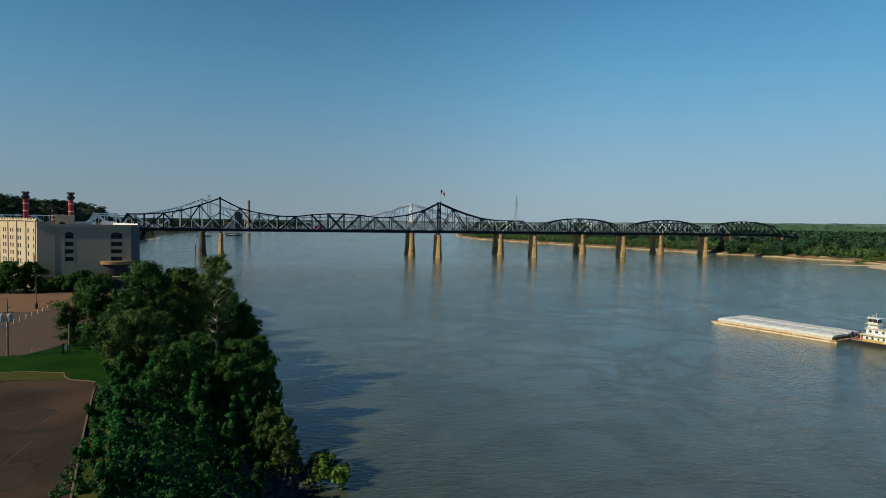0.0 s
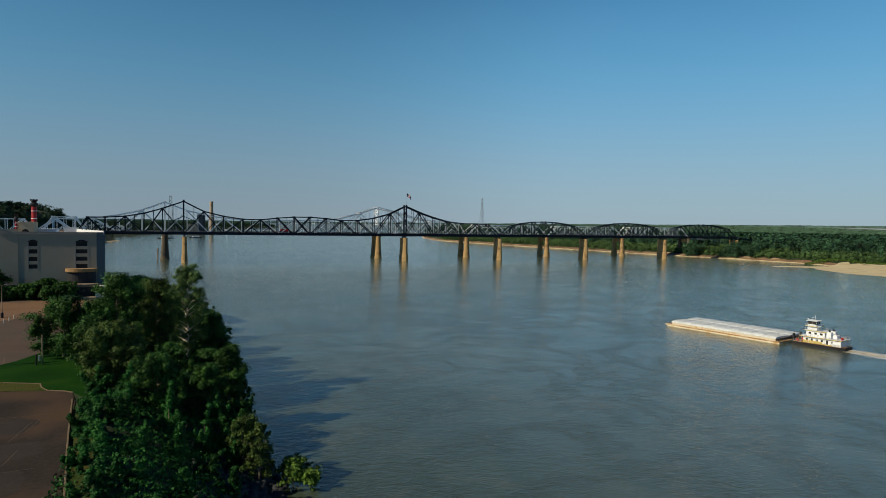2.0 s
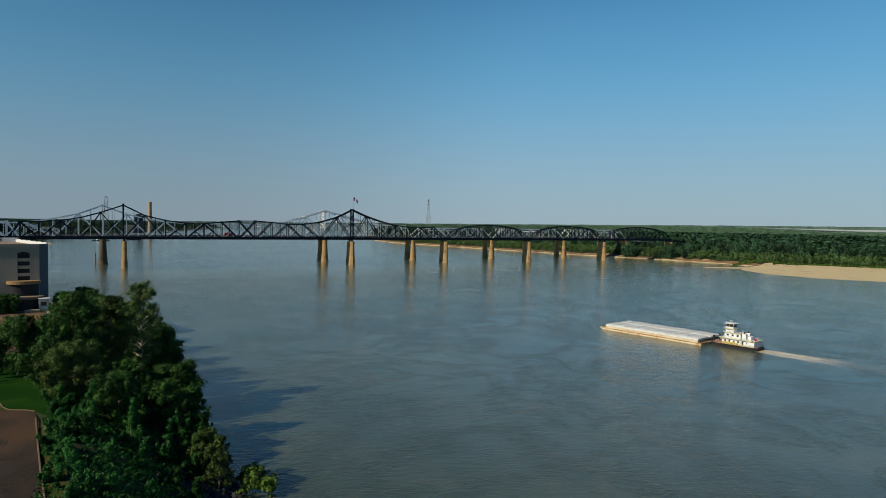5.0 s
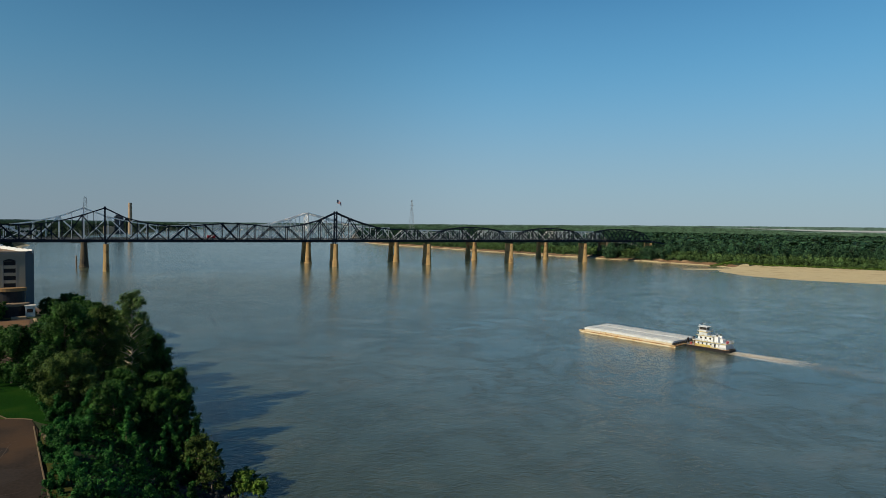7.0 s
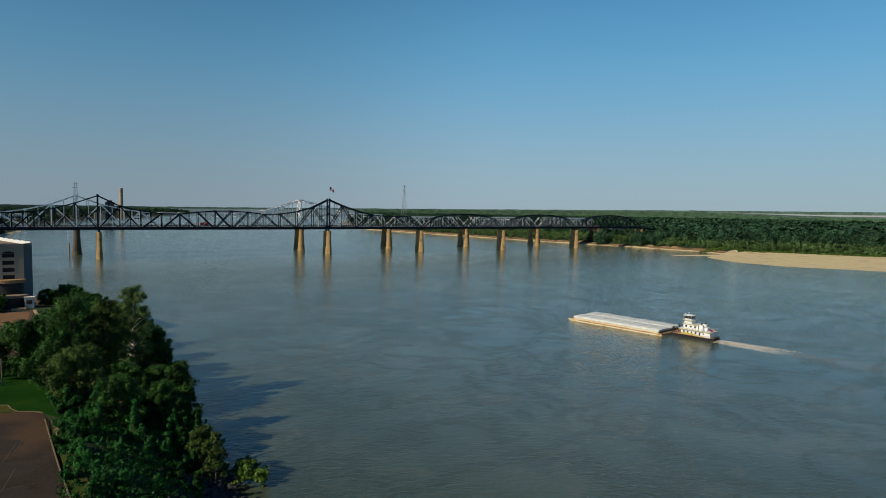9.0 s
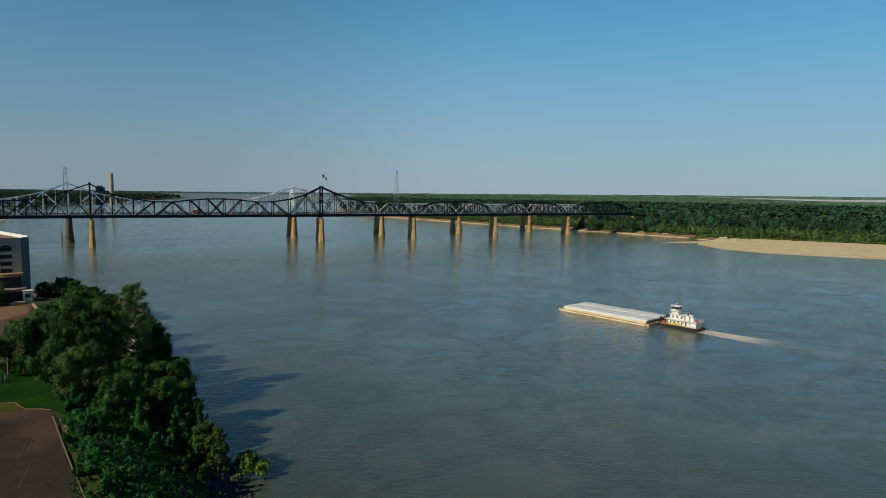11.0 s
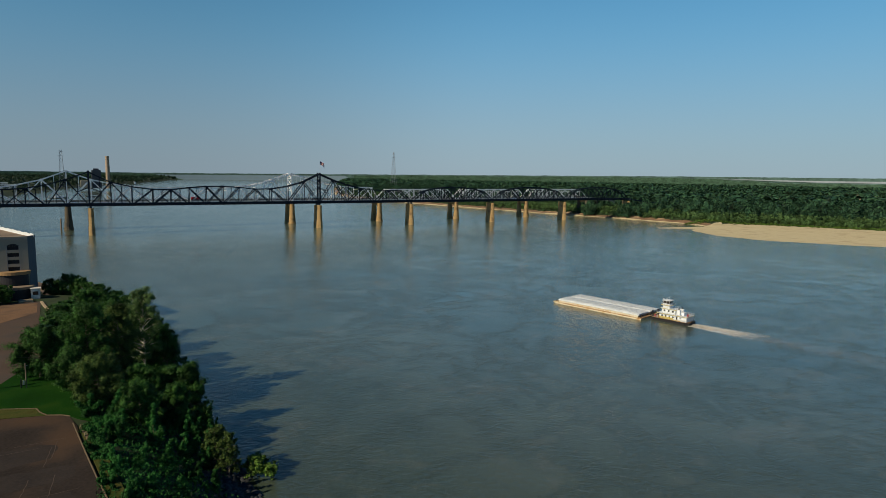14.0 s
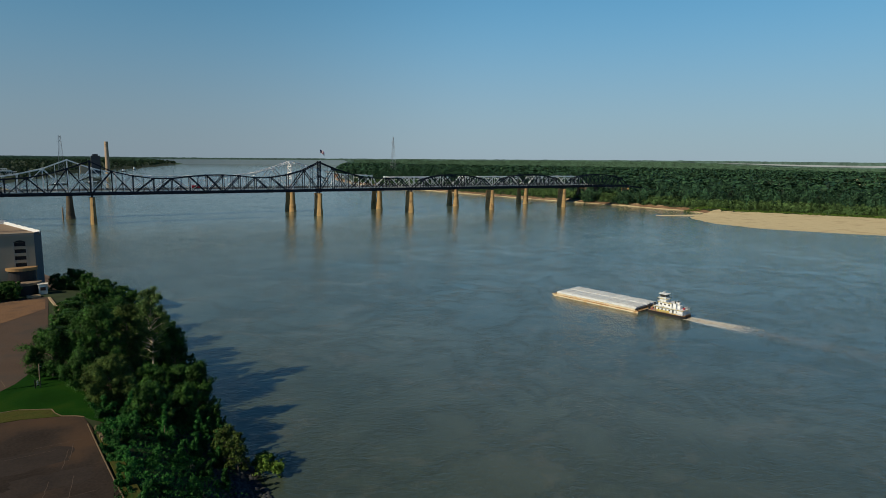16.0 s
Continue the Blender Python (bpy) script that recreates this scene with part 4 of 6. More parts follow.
        stack["label"] = "red smokestack with white rings and black crown"
        z0, top = zt - 1.2, h
        part("shaft", loft([ring(sx, sy, z, r, 16) for z in (z0, top - 3.2)]), "red", stack)
        for k in range(1, 4):
            zz = z0 + (top - 3.2 - z0) * (k / 3.6)
            part("band", loft([ring(sx, sy, z, q, 16) for z, q in ((zz, r), (zz + 0.03, r + 0.12), (zz + 0.28, r + 0.12), (zz + 0.31, r))]), "white", stack)
        part("collar", loft([ring(sx, sy, z, q, 16) for z, q in ((top - 3.2, r), (top - 2.6, r * 1.55), (top - 1.9, r * 1.6), (top - 1.5, r * 1.0), (top - 1.0, r * 1.05), (top - 0.6, r * 1.55), (top - 0.5, r * 1.5))]), "black", stack)
        for k in range(8):
            a = k * math.pi / 4
            c, s2 = math.cos(a), math.sin(a)
            bm = bmesh.new()
            q = r * 1.42
            vs = [bm.verts.new((sx + (q + o) * math.cos(a + da), sy + (q + o) * math.sin(a + da), z)) for o, da, z in ((0, -0.3, top - 0.6), (0, 0.3, top - 0.6), (0.25, 0.14, top), (0.25, -0.14, top))]
            bm.faces.new(vs)
            bmesh.ops.solidify(bm, geom=bm.faces[:], thickness=0.08)
            part("crown_leaf", bm, "black", stack)


build_casino()
# ---- parking lots, grass, kerbs ----
BANK = (-2.5, -2.0)      # where the near bank stands against the plan below


def flat(points, z):
    bm = bmesh.new()
    top = [bm.verts.new((x + BANK[0], y + BANK[1], z)) for x, y in points]
    bot = [bm.verts.new((x + BANK[0], y + BANK[1], z - 0.3)) for x, y in points]
    bm.faces.new(top)
    k = len(points)
    for i in range(k):
        bm.faces.new((bot[i], bot[(i + 1) % k], top[(i + 1) % k], top[i]))
    bm.normal_update()
    bmesh.ops.recalc_face_normals(bm, faces=bm.faces[:])
    return bm


def kerb_line(points, parent_label, w=0.24, h=0.14, base=15.0, pieces=2.4, mat="kerb"):
    """A kerb of separate stones along a course of points."""
    kerb = thing("kerb", label=parent_label, category="kerb", kind="structure")
    for (ax, ay), (bx, by) in zip(points, points[1:]):
        d = math.hypot(bx - ax, by - ay)
        n = max(1, round(d / pieces))
        ang = math.degrees(math.atan2(by - ay, bx - ax))
        for i in range(n):
            f = i / n
            st = part("kerb_stone", box(0.015, d / n - 0.015, -w / 2, w / 2, -0.15, h, 0.03), mat, kerb)
            st.matrix_basis = pose(ax + (bx - ax) * f + BANK[0], ay + (by - ay) * f + BANK[1], base + 0.02 * random.uniform(-1, 1), 0, 0, ang)
    return kerb


def build_lots():
    lot = part("parking_lot", flat([(-180, -760), (-9.5, -760), (-10.9, -650), (-13.7, -629), (-15.4, -614.7), (-16.6, -599), (-17.4, -595), (-18.0, -592.3), (-19.3, -591.0), (-22.3, -589.4), (-30.3, -587.2), (-180, -584.5)], 15.0), "asphalt")
    tagged(lot, "worn brown-grey asphalt parking lot with dark patches", "parking lot", kind="structure")
    lot2 = part("parking_lot", flat([(-180, -562.8), (-36, -564.5), (-33, -560), (-28.5, -548), (-26.5, -520), (-27.5, -447), (-180, -433)], 15.0), "lot_brown")
    tagged(lot2, "worn brown paved parking lot beyond the lawn", "parking lot", kind="structure")
    bare = part("gravel_lot", flat([(-180, -499), (-50, -497), (-40, -486), (-28.2, -470), (-28.6, -450), (-180, -435)], 15.03), "gravel")
    tagged(bare, "bare reddish-brown gravel lot by the building", "parking lot", kind="structure")
    lawn = part("lawn", flat([(-180, -576.5), (-31, -580.4), (-24.3, -583.5), (-23.6, -586.6), (-22.2, -589.2), (-19.2, -590.8), (-17.8, -592.1), (-16.6, -594), (-14, -597), (-13, -585), (-14, -552), (-27, -546), (-28.5, -548.2), (-33, -560.2), (-36, -564.7), (-180, -563)], 15.06), "grass")
    tagged(lawn, "strip of mown green lawn between the lots", "lawn", kind="structure")
    strip = part("verge", flat([(-180, -584.3), (-30.3, -587.0), (-22.4, -589.2), (-23.8, -586.5), (-24.5, -583.7), (-31, -580.6), (-180, -576.7)], 15.05), "drygrass")
    tagged(strip, "narrow verge of dry yellowish grass", "verge", kind="structure")
    edge = part("verge", flat([(-13.1, -628), (-10.5, -650), (-9.4, -760), (-6.5, -760), (-8, -650), (-10.6, -628), (-14, -600), (-16.2, -599.2)], 15.02), "drygrass")
    tagged(edge, "narrow strip of dry grass beside the lot", "verge", kind="structure")
    # patches and sealed cracks in the near lot
    random.seed(5)
    for k, (x, y, w, d, a) in enumerate(((-28, -611, 16, 9, 4), (-24, -622, 14, 7, -3), (-34, -628, 12, 11, 2), (-20.5, -634, 7, 8, 5), (-40, -608, 9, 7, 0))):
        bm = bmesh.new()
        n = 26
        pts = []
        for i in range(n):
            t = 2 * math.pi * i / n
            sx, sy = math.cos(t), math.sin(t)
            q = max(abs(sx), abs(sy)) ** -0.75
            pts.append(((w / 2) * sx * q * random.uniform(0.86, 1.08), (d / 2) * sy * q * random.uniform(0.86, 1.08)))
        v = [bm.verts.new((px, py, 0)) for px, py in pts]
        bm.faces.new(v)
        o = part("patch", bm, "patch", lot)
        o.matrix_basis = pose(x + BANK[0], y + BANK[1], 15.004 + 0.004 * k, 0, 0, a)
    for k in range(9):
        x, y = random.uniform(-41, -19), random.uniform(-642, -604)
        dx, dy = ((0.12, 1) if k % 3 else (1, 0.05))
        bm = bmesh.new()
        prev = None
        for i in range(9):
            px, py = x + dx * i * 1.1 + random.uniform(-0.12, 0.12), y + dy * i * 1.1 + random.uniform(-0.12, 0.12)
            if px > -18.5:
                break
            a = (bm.verts.new((px - 0.05 * dy - 0.01, py - 0.05 * dx, 15.028)), bm.verts.new((px + 0.05 * dy + 0.01, py + 0.05 * dx, 15.028)))
            if prev:
                bm.faces.new((prev[0], prev[1], a[1], a[0]))
            prev = a
        part("crack", bm, "crack", lot)
    # parking lines in the far lot
    for k in range(6):
        o = part("parking_line", box(-0.07, 0.07, -3.2, 3.2, 0.004, 0.012), "kerb", lot2)
        o.matrix_basis = pose(-38.2 - 9 * k, -560, 15, 0, 0, 12)
    kerb_line([(-13.6, -629), (-15.3, -614.7), (-17.3, -597)], "crumbling pale concrete kerb along the lot")
    kerb_line([(-10.8, -650.5), (-13.5, -629.2)], "crumbling pale concrete kerb along the lot")
    kerb_line([(-17.8, -592.2), (-19.2, -590.9), (-22.3, -589.3), (-23.7, -586.5), (-24.4, -583.6), (-31, -580.5), (-60, -579.0)], "pale kerb curving round the lawn corner")
    kerb_line([(-27.3, -449), (-23.9, -473), (-22.8, -482)], "broken pale concrete kerb at the bank top", 0.9, 0.5, mat="pale_concrete")
    # stones at the lot corner
    for k in range(4):
        st = part("block", box(-0.9, 0.9, -0.35, 0.35, 0, 0.5, 0.06), "kerb")
        st.matrix_basis = pose(-18.2 + 0.35 * k, -602.6 - 2.4 * k, 14.95, 0, 0, 84 + 5 * k)
        tagged(st, "grey concrete wheel-stop block at the lot corner", "concrete block", "blocks at the lot corner")


build_lots()


def build_poles():
    pole = thing("utility_pole", -41.0, -566.0, 15, label="wooden utility pole with two transformer cans", category="utility pole")
    part("pole", tube([(0, 0, -0.5), (0.05, 0, 6), (0.0, 0, 11.6)], [0.19, 0.17, 0.13], 10), "wood", pole)
    part("crossarm", box(-1.3, 1.3, -0.07, 0.07, 8.9, 9.05), "wood", pole)
    for x in (-0.85, 0.55):
        can = part("transformer", loft([ring(x, -0.3, z, r, 12) for z, r in ((7.1, 0.42), (7.2, 0.48), (8.5, 0.48), (8.6, 0.40), (8.75, 0.12))]), "galv", pole, "grey transformer can")
        part("bushing", tube([(x, -0.3, 8.7), (x, -0.3, 9.05)], [0.06, 0.04], 6), "white", can)
    part("meter_box", box(-0.9, -0.3, -0.4, -0.2, 5.7, 6.6), "galv", pole)
    part("bracket", tube([(0, 0, 9.6), (0.8, 0, 10.3), (1.2, 0, 10.3)], [0.05, 0.05, 0.05], 6), "galv", pole)
    pole2 = thing("service_pole", -29.6, -568.0, 15, label="slim wooden service pole with meter cabinets", category="utility pole")
    part("pole", tube([(0, 0, -0.4), (0, 0, 6.4)], [0.15, 0.12], 8), "wood", pole2)
    part("cabinet", box(-0.75, -0.35, -0.25, 0.05, 0.9, 2.1, 0.03), "galv", pole2)
    part("cabinet", box(-1.25, -0.95, -0.2, 0.05, 0.0, 2.4, 0.03), "black", pole2)
    part("lamp_arm", tube([(0, 0, 5.6), (0.25, 0, 5.75), (0.5, 0, 5.7)], [0.05, 0.05, 0.04], 6), "galv", pole2)
    lamp = thing("street_lamp", -53.6, -491.8, 15, label="tall steel lot lamp on a concrete foot", category="street lamp")
    part("foot", loft([ring(0, 0, z, r, 10) for z, r in ((-0.4, 0.42), (1.6, 0.40), (1.7, 0.3))]), "black", lamp)
    part("mast", tube([(0, 0, 1.6), (0, 0, 10.2)], [0.13, 0.08], 8), "wood", lamp)
    for s in (-1, 1):
        part("arm", tube([(0, 0, 10.1), (s * 1.0, 0, 10.35)], [0.05, 0.05], 6), "wood", lamp)
        part("lamp_head", box(s * 1.0 - 0.35, s * 1.0 + 0.35, -0.16, 0.16, 10.3, 10.5, 0.05), "galv", lamp)
    for x, y in ((-77.3, -431), (-96, -470)):
        copy_thing(lamp, pose(x, y, 15))
    # short fence posts between the lots
    for k in range(9):
        p = part("post", loft([ring(0, 0, z, r, 8) for z, r in ((-0.3, 0.14), (1.15, 0.13), (1.25, 0.05))]), "offwhite")
        p.matrix_basis = pose(-49.9 - 0.28 * k, -494.5 - 4.6 * k, 15)
        tagged(p, "short pale fence post beside the gravel lot", "post", "posts between the lots")
    shed = thing("booth", -32.0, -440.8, 15, label="small pale booth with a window at the lot end", category="booth")
    part("wall", box(-1.6, 1.6, -1.4, 1.4, 0, 4.3, 0.05), "offwhite", shed)
    part("window", box(-1.0, 1.0, -1.44, -1.36, 1.7, 3.2), "glass_dark", shed)
    part("roof", box(-1.9, 1.9, -1.7, 1.7, 4.3, 4.55, 0.05), "offwhite", shed)
    slab = part("concrete_slab", box(-6, -1, -3, 0, 0, 0.9, 0.1), "pale_concrete")
    slab.matrix_basis = pose(-32, -445, 14.9, 0, 0, 6)
    tagged(slab, "low pale concrete slab beside the booth", "slab")


build_poles()


# ---- barge and towboat ----
def build_barge(ox, oy, ang, seed):
    """Origin at the waterline under the middle of the stern, bow along +y."""
    random.seed(seed)
    L, W = 53.5, 10.6
    barge = thing("barge", ox, oy, -0.55, ang, label="covered hopper barge with white rolling covers and rusty hull", category="barge", group="barges lashed side by side")
    h = W / 2
    rings = []
    for y, z0, in ((0, 0.3), (2.5, -1.5), (L - 9, -1.5), (L - 4, -0.6), (L - 1, 0.7), (L, 1.2)):
        rings.append([(-h, y, z0), (h, y, z0), (h, y, 1.55), (-h, y, 1.55)])
    part("hull", loft(rings), "hull_tan", barge, "rust-streaked tan hull")
    part("rub_rail", loft([[(-h - 0.1, y, 1.15), (h + 0.1, y, 1.15), (h + 0.1, y, 1.5), (-h - 0.1, y, 1.5)] for y in (-0.08, L + 0.08)]), "rust", barge)
    part("deck", box(-h + 0.05, h - 0.05, 0.1, L - 0.1, 1.55, 1.62), "rust", barge)
    # coaming walls
    ca, cb, cw = 1.6, L - 3.4, h - 0.16
    bm = bmesh.new()
    add_box(bm, -cw, -cw + 0.12, ca, cb, 1.6, 2.7)
    add_box(bm, cw - 0.12, cw, ca, cb, 1.6, 2.7)
    add_box(bm, -cw, cw, cb - 0.12, cb, 1.6, 2.7)
    part("coaming", bm, "hull_tan", barge, "tan coaming wall")
    # stern end faces away from the sun; its shade is painted near-black
    part("stern_wall", box(-cw, cw, ca, ca + 0.12, 1.6, 2.75), "dark_open_shade", barge, "stern coaming darkened for shade")
    for k in range(34):
        y = ca + 0.6 + (cb - ca - 1.2) * k / 33
        for s in (-1, 1):
            part("stiffener", box(s * cw - 0.09 + s * 0.09, s * cw + 0.09 + s * 0.09, y - 0.06, y + 0.06, 1.6, 2.72), "offwhite", barge)
    for k in range(6):
        x = -cw + 1.0 + (2 * cw - 2.0) * k / 5
        part("stern_stiffener", box(x - 0.12, x + 0.12, ca - 0.25, ca - 0.002, 1.6, 2.6), "hull_tan", barge)
    # rolling covers: arched shells, each its own
    n = 9
    step = (cb - ca) / n
    for k in range(n):
        high = 0.12 if k % 2 else 0.0
        y0, y1 = ca + step * k - 0.15, ca + step * (k + 1) + 0.12
        prof = []
        for i in range(13):
            u = -1 + 2 * i / 12
            prof.append((u * (cw + 0.12), 2.62 + (0.85 + high) * (1 - 0.5 * abs(u) ** 6)))
        rr = []
        for j, (yy, f) in enumerate(((y0, 0.80), (y0 + 0.5, 0.97), ((y0 + y1) / 2, 1.05), (y1 - 0.5, 0.97), (y1, 0.80))):
            rr.append([(x, yy, 2.62 + (z - 2.62) * f) for x, z in prof] + [(cw + 0.12, yy, 2.5), (-cw - 0.12, yy, 2.5)])
        cov = part("cover", loft(rr), "cover", barge)
        for j in range(4):
            yy = y0 + (j + 0.5) * (y1 - y0) / 4
            part("cover_rib", loft([[(x, yy + o, z + 0.10) for x, z in prof] + [(x, yy + o, z - 0.02) for x, z in prof[::-1]] for o in (-0.06, 0.06)]), "cover", cov)
    for y in (0.6, L - 1.6, L - 3.0):
        for x in (-h + 0.7, h - 0.7):
            part("bollard", loft([ring(x, y, z, r, 8) for z, r in ((1.6, 0.2), (2.1, 0.16), (2.15, 0.26), (2.3, 0.26))]), "black", barge)
    return barge


def rails(parent, pts, z0, z1, mat="galv", posts=1.6):
    bm = bmesh.new()
    for (ax, ay), (bx, by) in zip(pts, pts[1:]):
        for z in (z1, (z0 + z1) / 2):
            join_into(bm, tube([(ax, ay, z), (bx, by, z)], [0.05, 0.05], 4))
        d = math.hypot(bx - ax, by - ay)
        n = max(1, round(d / posts))
        for i in range(n + 1):
            f = i / n
            join_into(bm, tube([(ax + (bx - ax) * f, ay + (by - ay) * f, z0), (ax + (bx - ax) * f, ay + (by - ay) * f, z1)], [0.045, 0.045], 4))
    part("railing", bm, mat, parent)


def build_towboat(ox, oy, ang):
    """Stern at y = -L, bow knees against the barge."""
    boat = thing("towboat", ox, oy, 0, ang, label="white towboat with yellow trim pushing the barge", category="boat")
    boat.scale = (0.93, 0.90, 0.88)
    L, h = 21.5, 4.3
    off = 0.0
    pts = lambda z, g: [(off - h - g, -0.6, z), (off + h + g, -0.6, z), (off + h + g, -L + 2, z), (off + h - 1 + g, -L, z), (off - h + 1 - g, -L, z), (off - h - g, -L + 2, z)]
    part("hull", loft([pts(-1.4, -0.4), pts(-0.3, 0), pts(1.5, 0.05)]), "black", boat, "black hull")
    part("rub_rail", loft([pts(1.1, 0.12), pts(1.5, 0.14)]), "black", boat)
    part("main_deck", loft([pts(1.5, 0), pts(1.58, 0)]), "rust", boat)
    for x in (off - 2.9, off + 2.9):
        part("push_knee", loft([[(x - 0.5, -0.6, z), (x + 0.5, -0.6, z), (x + 0.5, f, z), (x - 0.5, f, z)] for z, f in ((0.2, -0.05), (4.6, -0.05), (4.9, -0.3))]), "black", boat)
    # deckhouse, with doors and windows set in
    house = part("deckhouse", box(off - 3.4, off + 3.4, -18.6, -4.6, 1.58, 4.3, 0.06), "white", boat, "white deckhouse")
    for k in range(6):
        for s in (-1, 1):
            y = -6.2 - 2.1 * k
            if k in (1, 4):
                part("door", box(off + s * 3.4 - 0.04, off + s * 3.4 + 0.04, y - 0.4, y + 0.4, 1.7, 3.7), "black", house)
            else:
                part("window", box(off + s * 3.4 - 0.04, off + s * 3.4 + 0.04, y - 0.42, y + 0.42, 2.75, 3.6), "glass_dark", house)
    part("yellow_band", loft([[(off - 3.46, -18.66, z), (off + 3.46, -18.66, z), (off + 3.46, -4.54, z), (off - 3.46, -4.54, z)] for z in (1.6, 1.95)]), "yellow", house)
    part("upper_deck", box(off - 4.1, off + 4.1, -20.6, -3.2, 4.3, 4.5, 0.04), "white", boat)
    for x0, x1, y0, y1, z in ((4.1, 4.1, -20.6, -3.2, 4.28), (3.0, 3.0, -13.8, -4.8, 6.98), (2.7, 2.7, -10.3, -4.9, 8.88)):
        bm = bmesh.new()
        for sx in (-1, 1):
            add_box(bm, off + sx * x0 - 0.05, off + sx * x0 + 0.05, y0, y1, z, z + 0.2)
        add_box(bm, off - x0, off + x0, y0 - 0.06, y0, z, z + 0.2)
        part("deck_trim", bm, "yellow", boat, "yellow deck-edge trim")
    for s in (-1, 1):
        part("lower_panel", box(off + s * 3.44 - 0.03, off + s * 3.44 + 0.03, -12.5, -4.6, 1.6, 2.7), "yellow", house)
    part("stern_house", box(off - 3.9, off + 3.9, -20.3, -17.0, 1.58, 3.9, 0.08), "white", boat, "white stern deckhouse")
    for x in (off - 3.9, off + 3.9):
        for k in range(6):
            y = -4 - 3.2 * k
            part("stanchion", tube([(x, y, 1.58), (x, y, 4.3)], [0.06, 0.06], 6), "white", boat)
    up = part("upper_cabin", box(off - 2.6, off + 2.6, -13.2, -5.4, 4.5, 7.0, 0.06), "white", boat, "white upper cabin")
    for k in range(3):
        for s in (-1, 1):
            part("window", box(off + s * 2.6 - 0.04, off + s * 2.6 + 0.04, -7 - 2.4 * k - 0.5, -7 - 2.4 * k + 0.5, 5.5, 6.4), "glass_dark", up)
    part("boat_deck", box(off - 3.0, off + 3.0, -13.8, -4.8, 7.0, 7.18, 0.03), "white", boat)
    tex = part("texas_cabin", box(off - 2.0, off + 2.0, -9.6, -5.6, 7.18, 8.9, 0.05), "white", boat)
    part("bridge_deck", box(off - 2.7, off + 2.7, -10.3, -4.9, 8.9, 9.05, 0.03), "white", boat)
    pilot = part("pilothouse", box(off - 1.8, off + 1.8, -9.2, -5.6, 9.05, 9.8, 0.04), "white", boat, "white pilothouse with wide windows")
    for x0, x1, y0, y1 in ((-1.75, 1.75, -9.15, -9.07), (-1.75, 1.75, -5.73, -5.65), (-1.75, -1.67, -9.07, -5.73), (1.67, 1.75, -9.07, -5.73)):
        part("window", box(off + x0, off + x1, y0, y1, 9.8, 11.3), "glass_dark", pilot)
    bm = bmesh.new()
    for x in (off - 1.8, off - 0.05, off + 1.7):
        for y in (-9.2, -7.45, -5.7):
            if x != off - 0.05 or y != -7.45:
                add_box(bm, x, x + 0.1, y, y + 0.1, 10.1, 11.3)
    part("mullion", bm, "white", pilot)
    part("pilothouse_roof", box(off - 2.3, off + 2.3, -9.7, -5.0, 11.3, 11.55, 0.06), "white", pilot)
    for x, y, z in ((off - 1, -7, 1.6), (off + 0.6, -7.6, 2.3), (off + 1.2, -6.2, 1.2)):
        part("antenna", tube([(x, y, 11.5), (x, y, 11.5 + z)], [0.05, 0.03], 5), "white", pilot)
    part("radar", box(off - 0.9, off + 0.9, -7.0, -6.8, 12.5, 12.7), "white", pilot)
    part("searchlight", loft([ring(off - 1.4, -5.6, z, r, 10) for z, r in ((11.55, 0.1), (11.9, 0.1), (11.95, 0.3), (12.3, 0.3))]), "white", pilot)
    for s in (-1, 1):
        stack = part("stack", box(off + s * 1.9 - 0.8, off + s * 1.9 + 0.8, -15.8, -13.9, 4.5, 7.4, 0.08), "white", boat, "white exhaust stack housing")
        part("exhaust_pipe", loft([ring(off + s * 1.9, -14.8, z, r, 10) for z, r in ((7.3, 0.32), (8.3, 0.3), (8.35, 0.2))]), "black", stack)
        part("winch_drum", loft([ring(off + s * 2.6, -1.9, z, r, 10) for z, r in ((1.58, 0.5), (2.4, 0.5), (2.42, 0.3), (2.7, 0.3))]), "redcloth", boat)
    part("tank", box(off - 1.4, off + 1.4, -17.6, -15.8, 4.5, 6.2, 0.1), "white", boat)
    part("skiff", loft([[(off + 2.2, -19.8, 4.75), (off + 3.2, -19.8, 4.75), (off + 3.3, -19.8, 5.3), (off + 2.1, -19.8, 5.3)], [(off + 2.2, -16.6, 4.75), (off + 3.2, -16.6, 4.75), (off + 3.3, -16.6, 5.3), (off + 2.1, -16.6, 5.3)], [(off + 2.65, -15.6, 5.1), (off + 2.75, -15.6, 5.1), (off + 2.75, -15.6, 5.3), (off + 2.65, -15.6, 5.3)]]), "galv", boat)
    for x in (off - 1.6, off - 0.4):
        part("barrel", loft([ring(x, -19.6, z, 0.35, 10) for z in (4.5, 5.5)]), "redcloth", boat)
    rails(boat, [(off - 4.0, -3.3), (off - 4.0, -20.5), (off + 4.0, -20.5), (off + 4.0, -3.3)], 4.5, 5.5)
    rails(boat, [(off - 2.9, -5), (off - 2.9, -13.7), (off + 2.9, -13.7), (off + 2.9, -5)], 7.18, 8.1)
    rails(boat, [(off - 2.6, -10.2), (off + 2.6, -10.2), (off + 2.6, -5), (off - 2.6, -5), (off - 2.6, -10.2)], 9.05, 9.95)
    rails(boat, [(off - 4.2, -0.8), (off - 4.2, -L + 2), (off - 3.2, -L + 0.2), (off + 3.2, -L + 0.2), (off + 4.2, -L + 2), (off + 4.2, -0.8)], 1.58, 2.5)
    part("fender", box(off - 3.2, off + 3.2, -L - 0.35, -L + 0.02, 0.2, 1.4, 0.1), "tyre", boat)
    # churned wake behind the stern: flecks and rafts of foam, thinning out astern
    rng = np.random.default_rng(11)
    vs, fs = [], []
    for i in range(4200):
        d = rng.random() ** 1.5
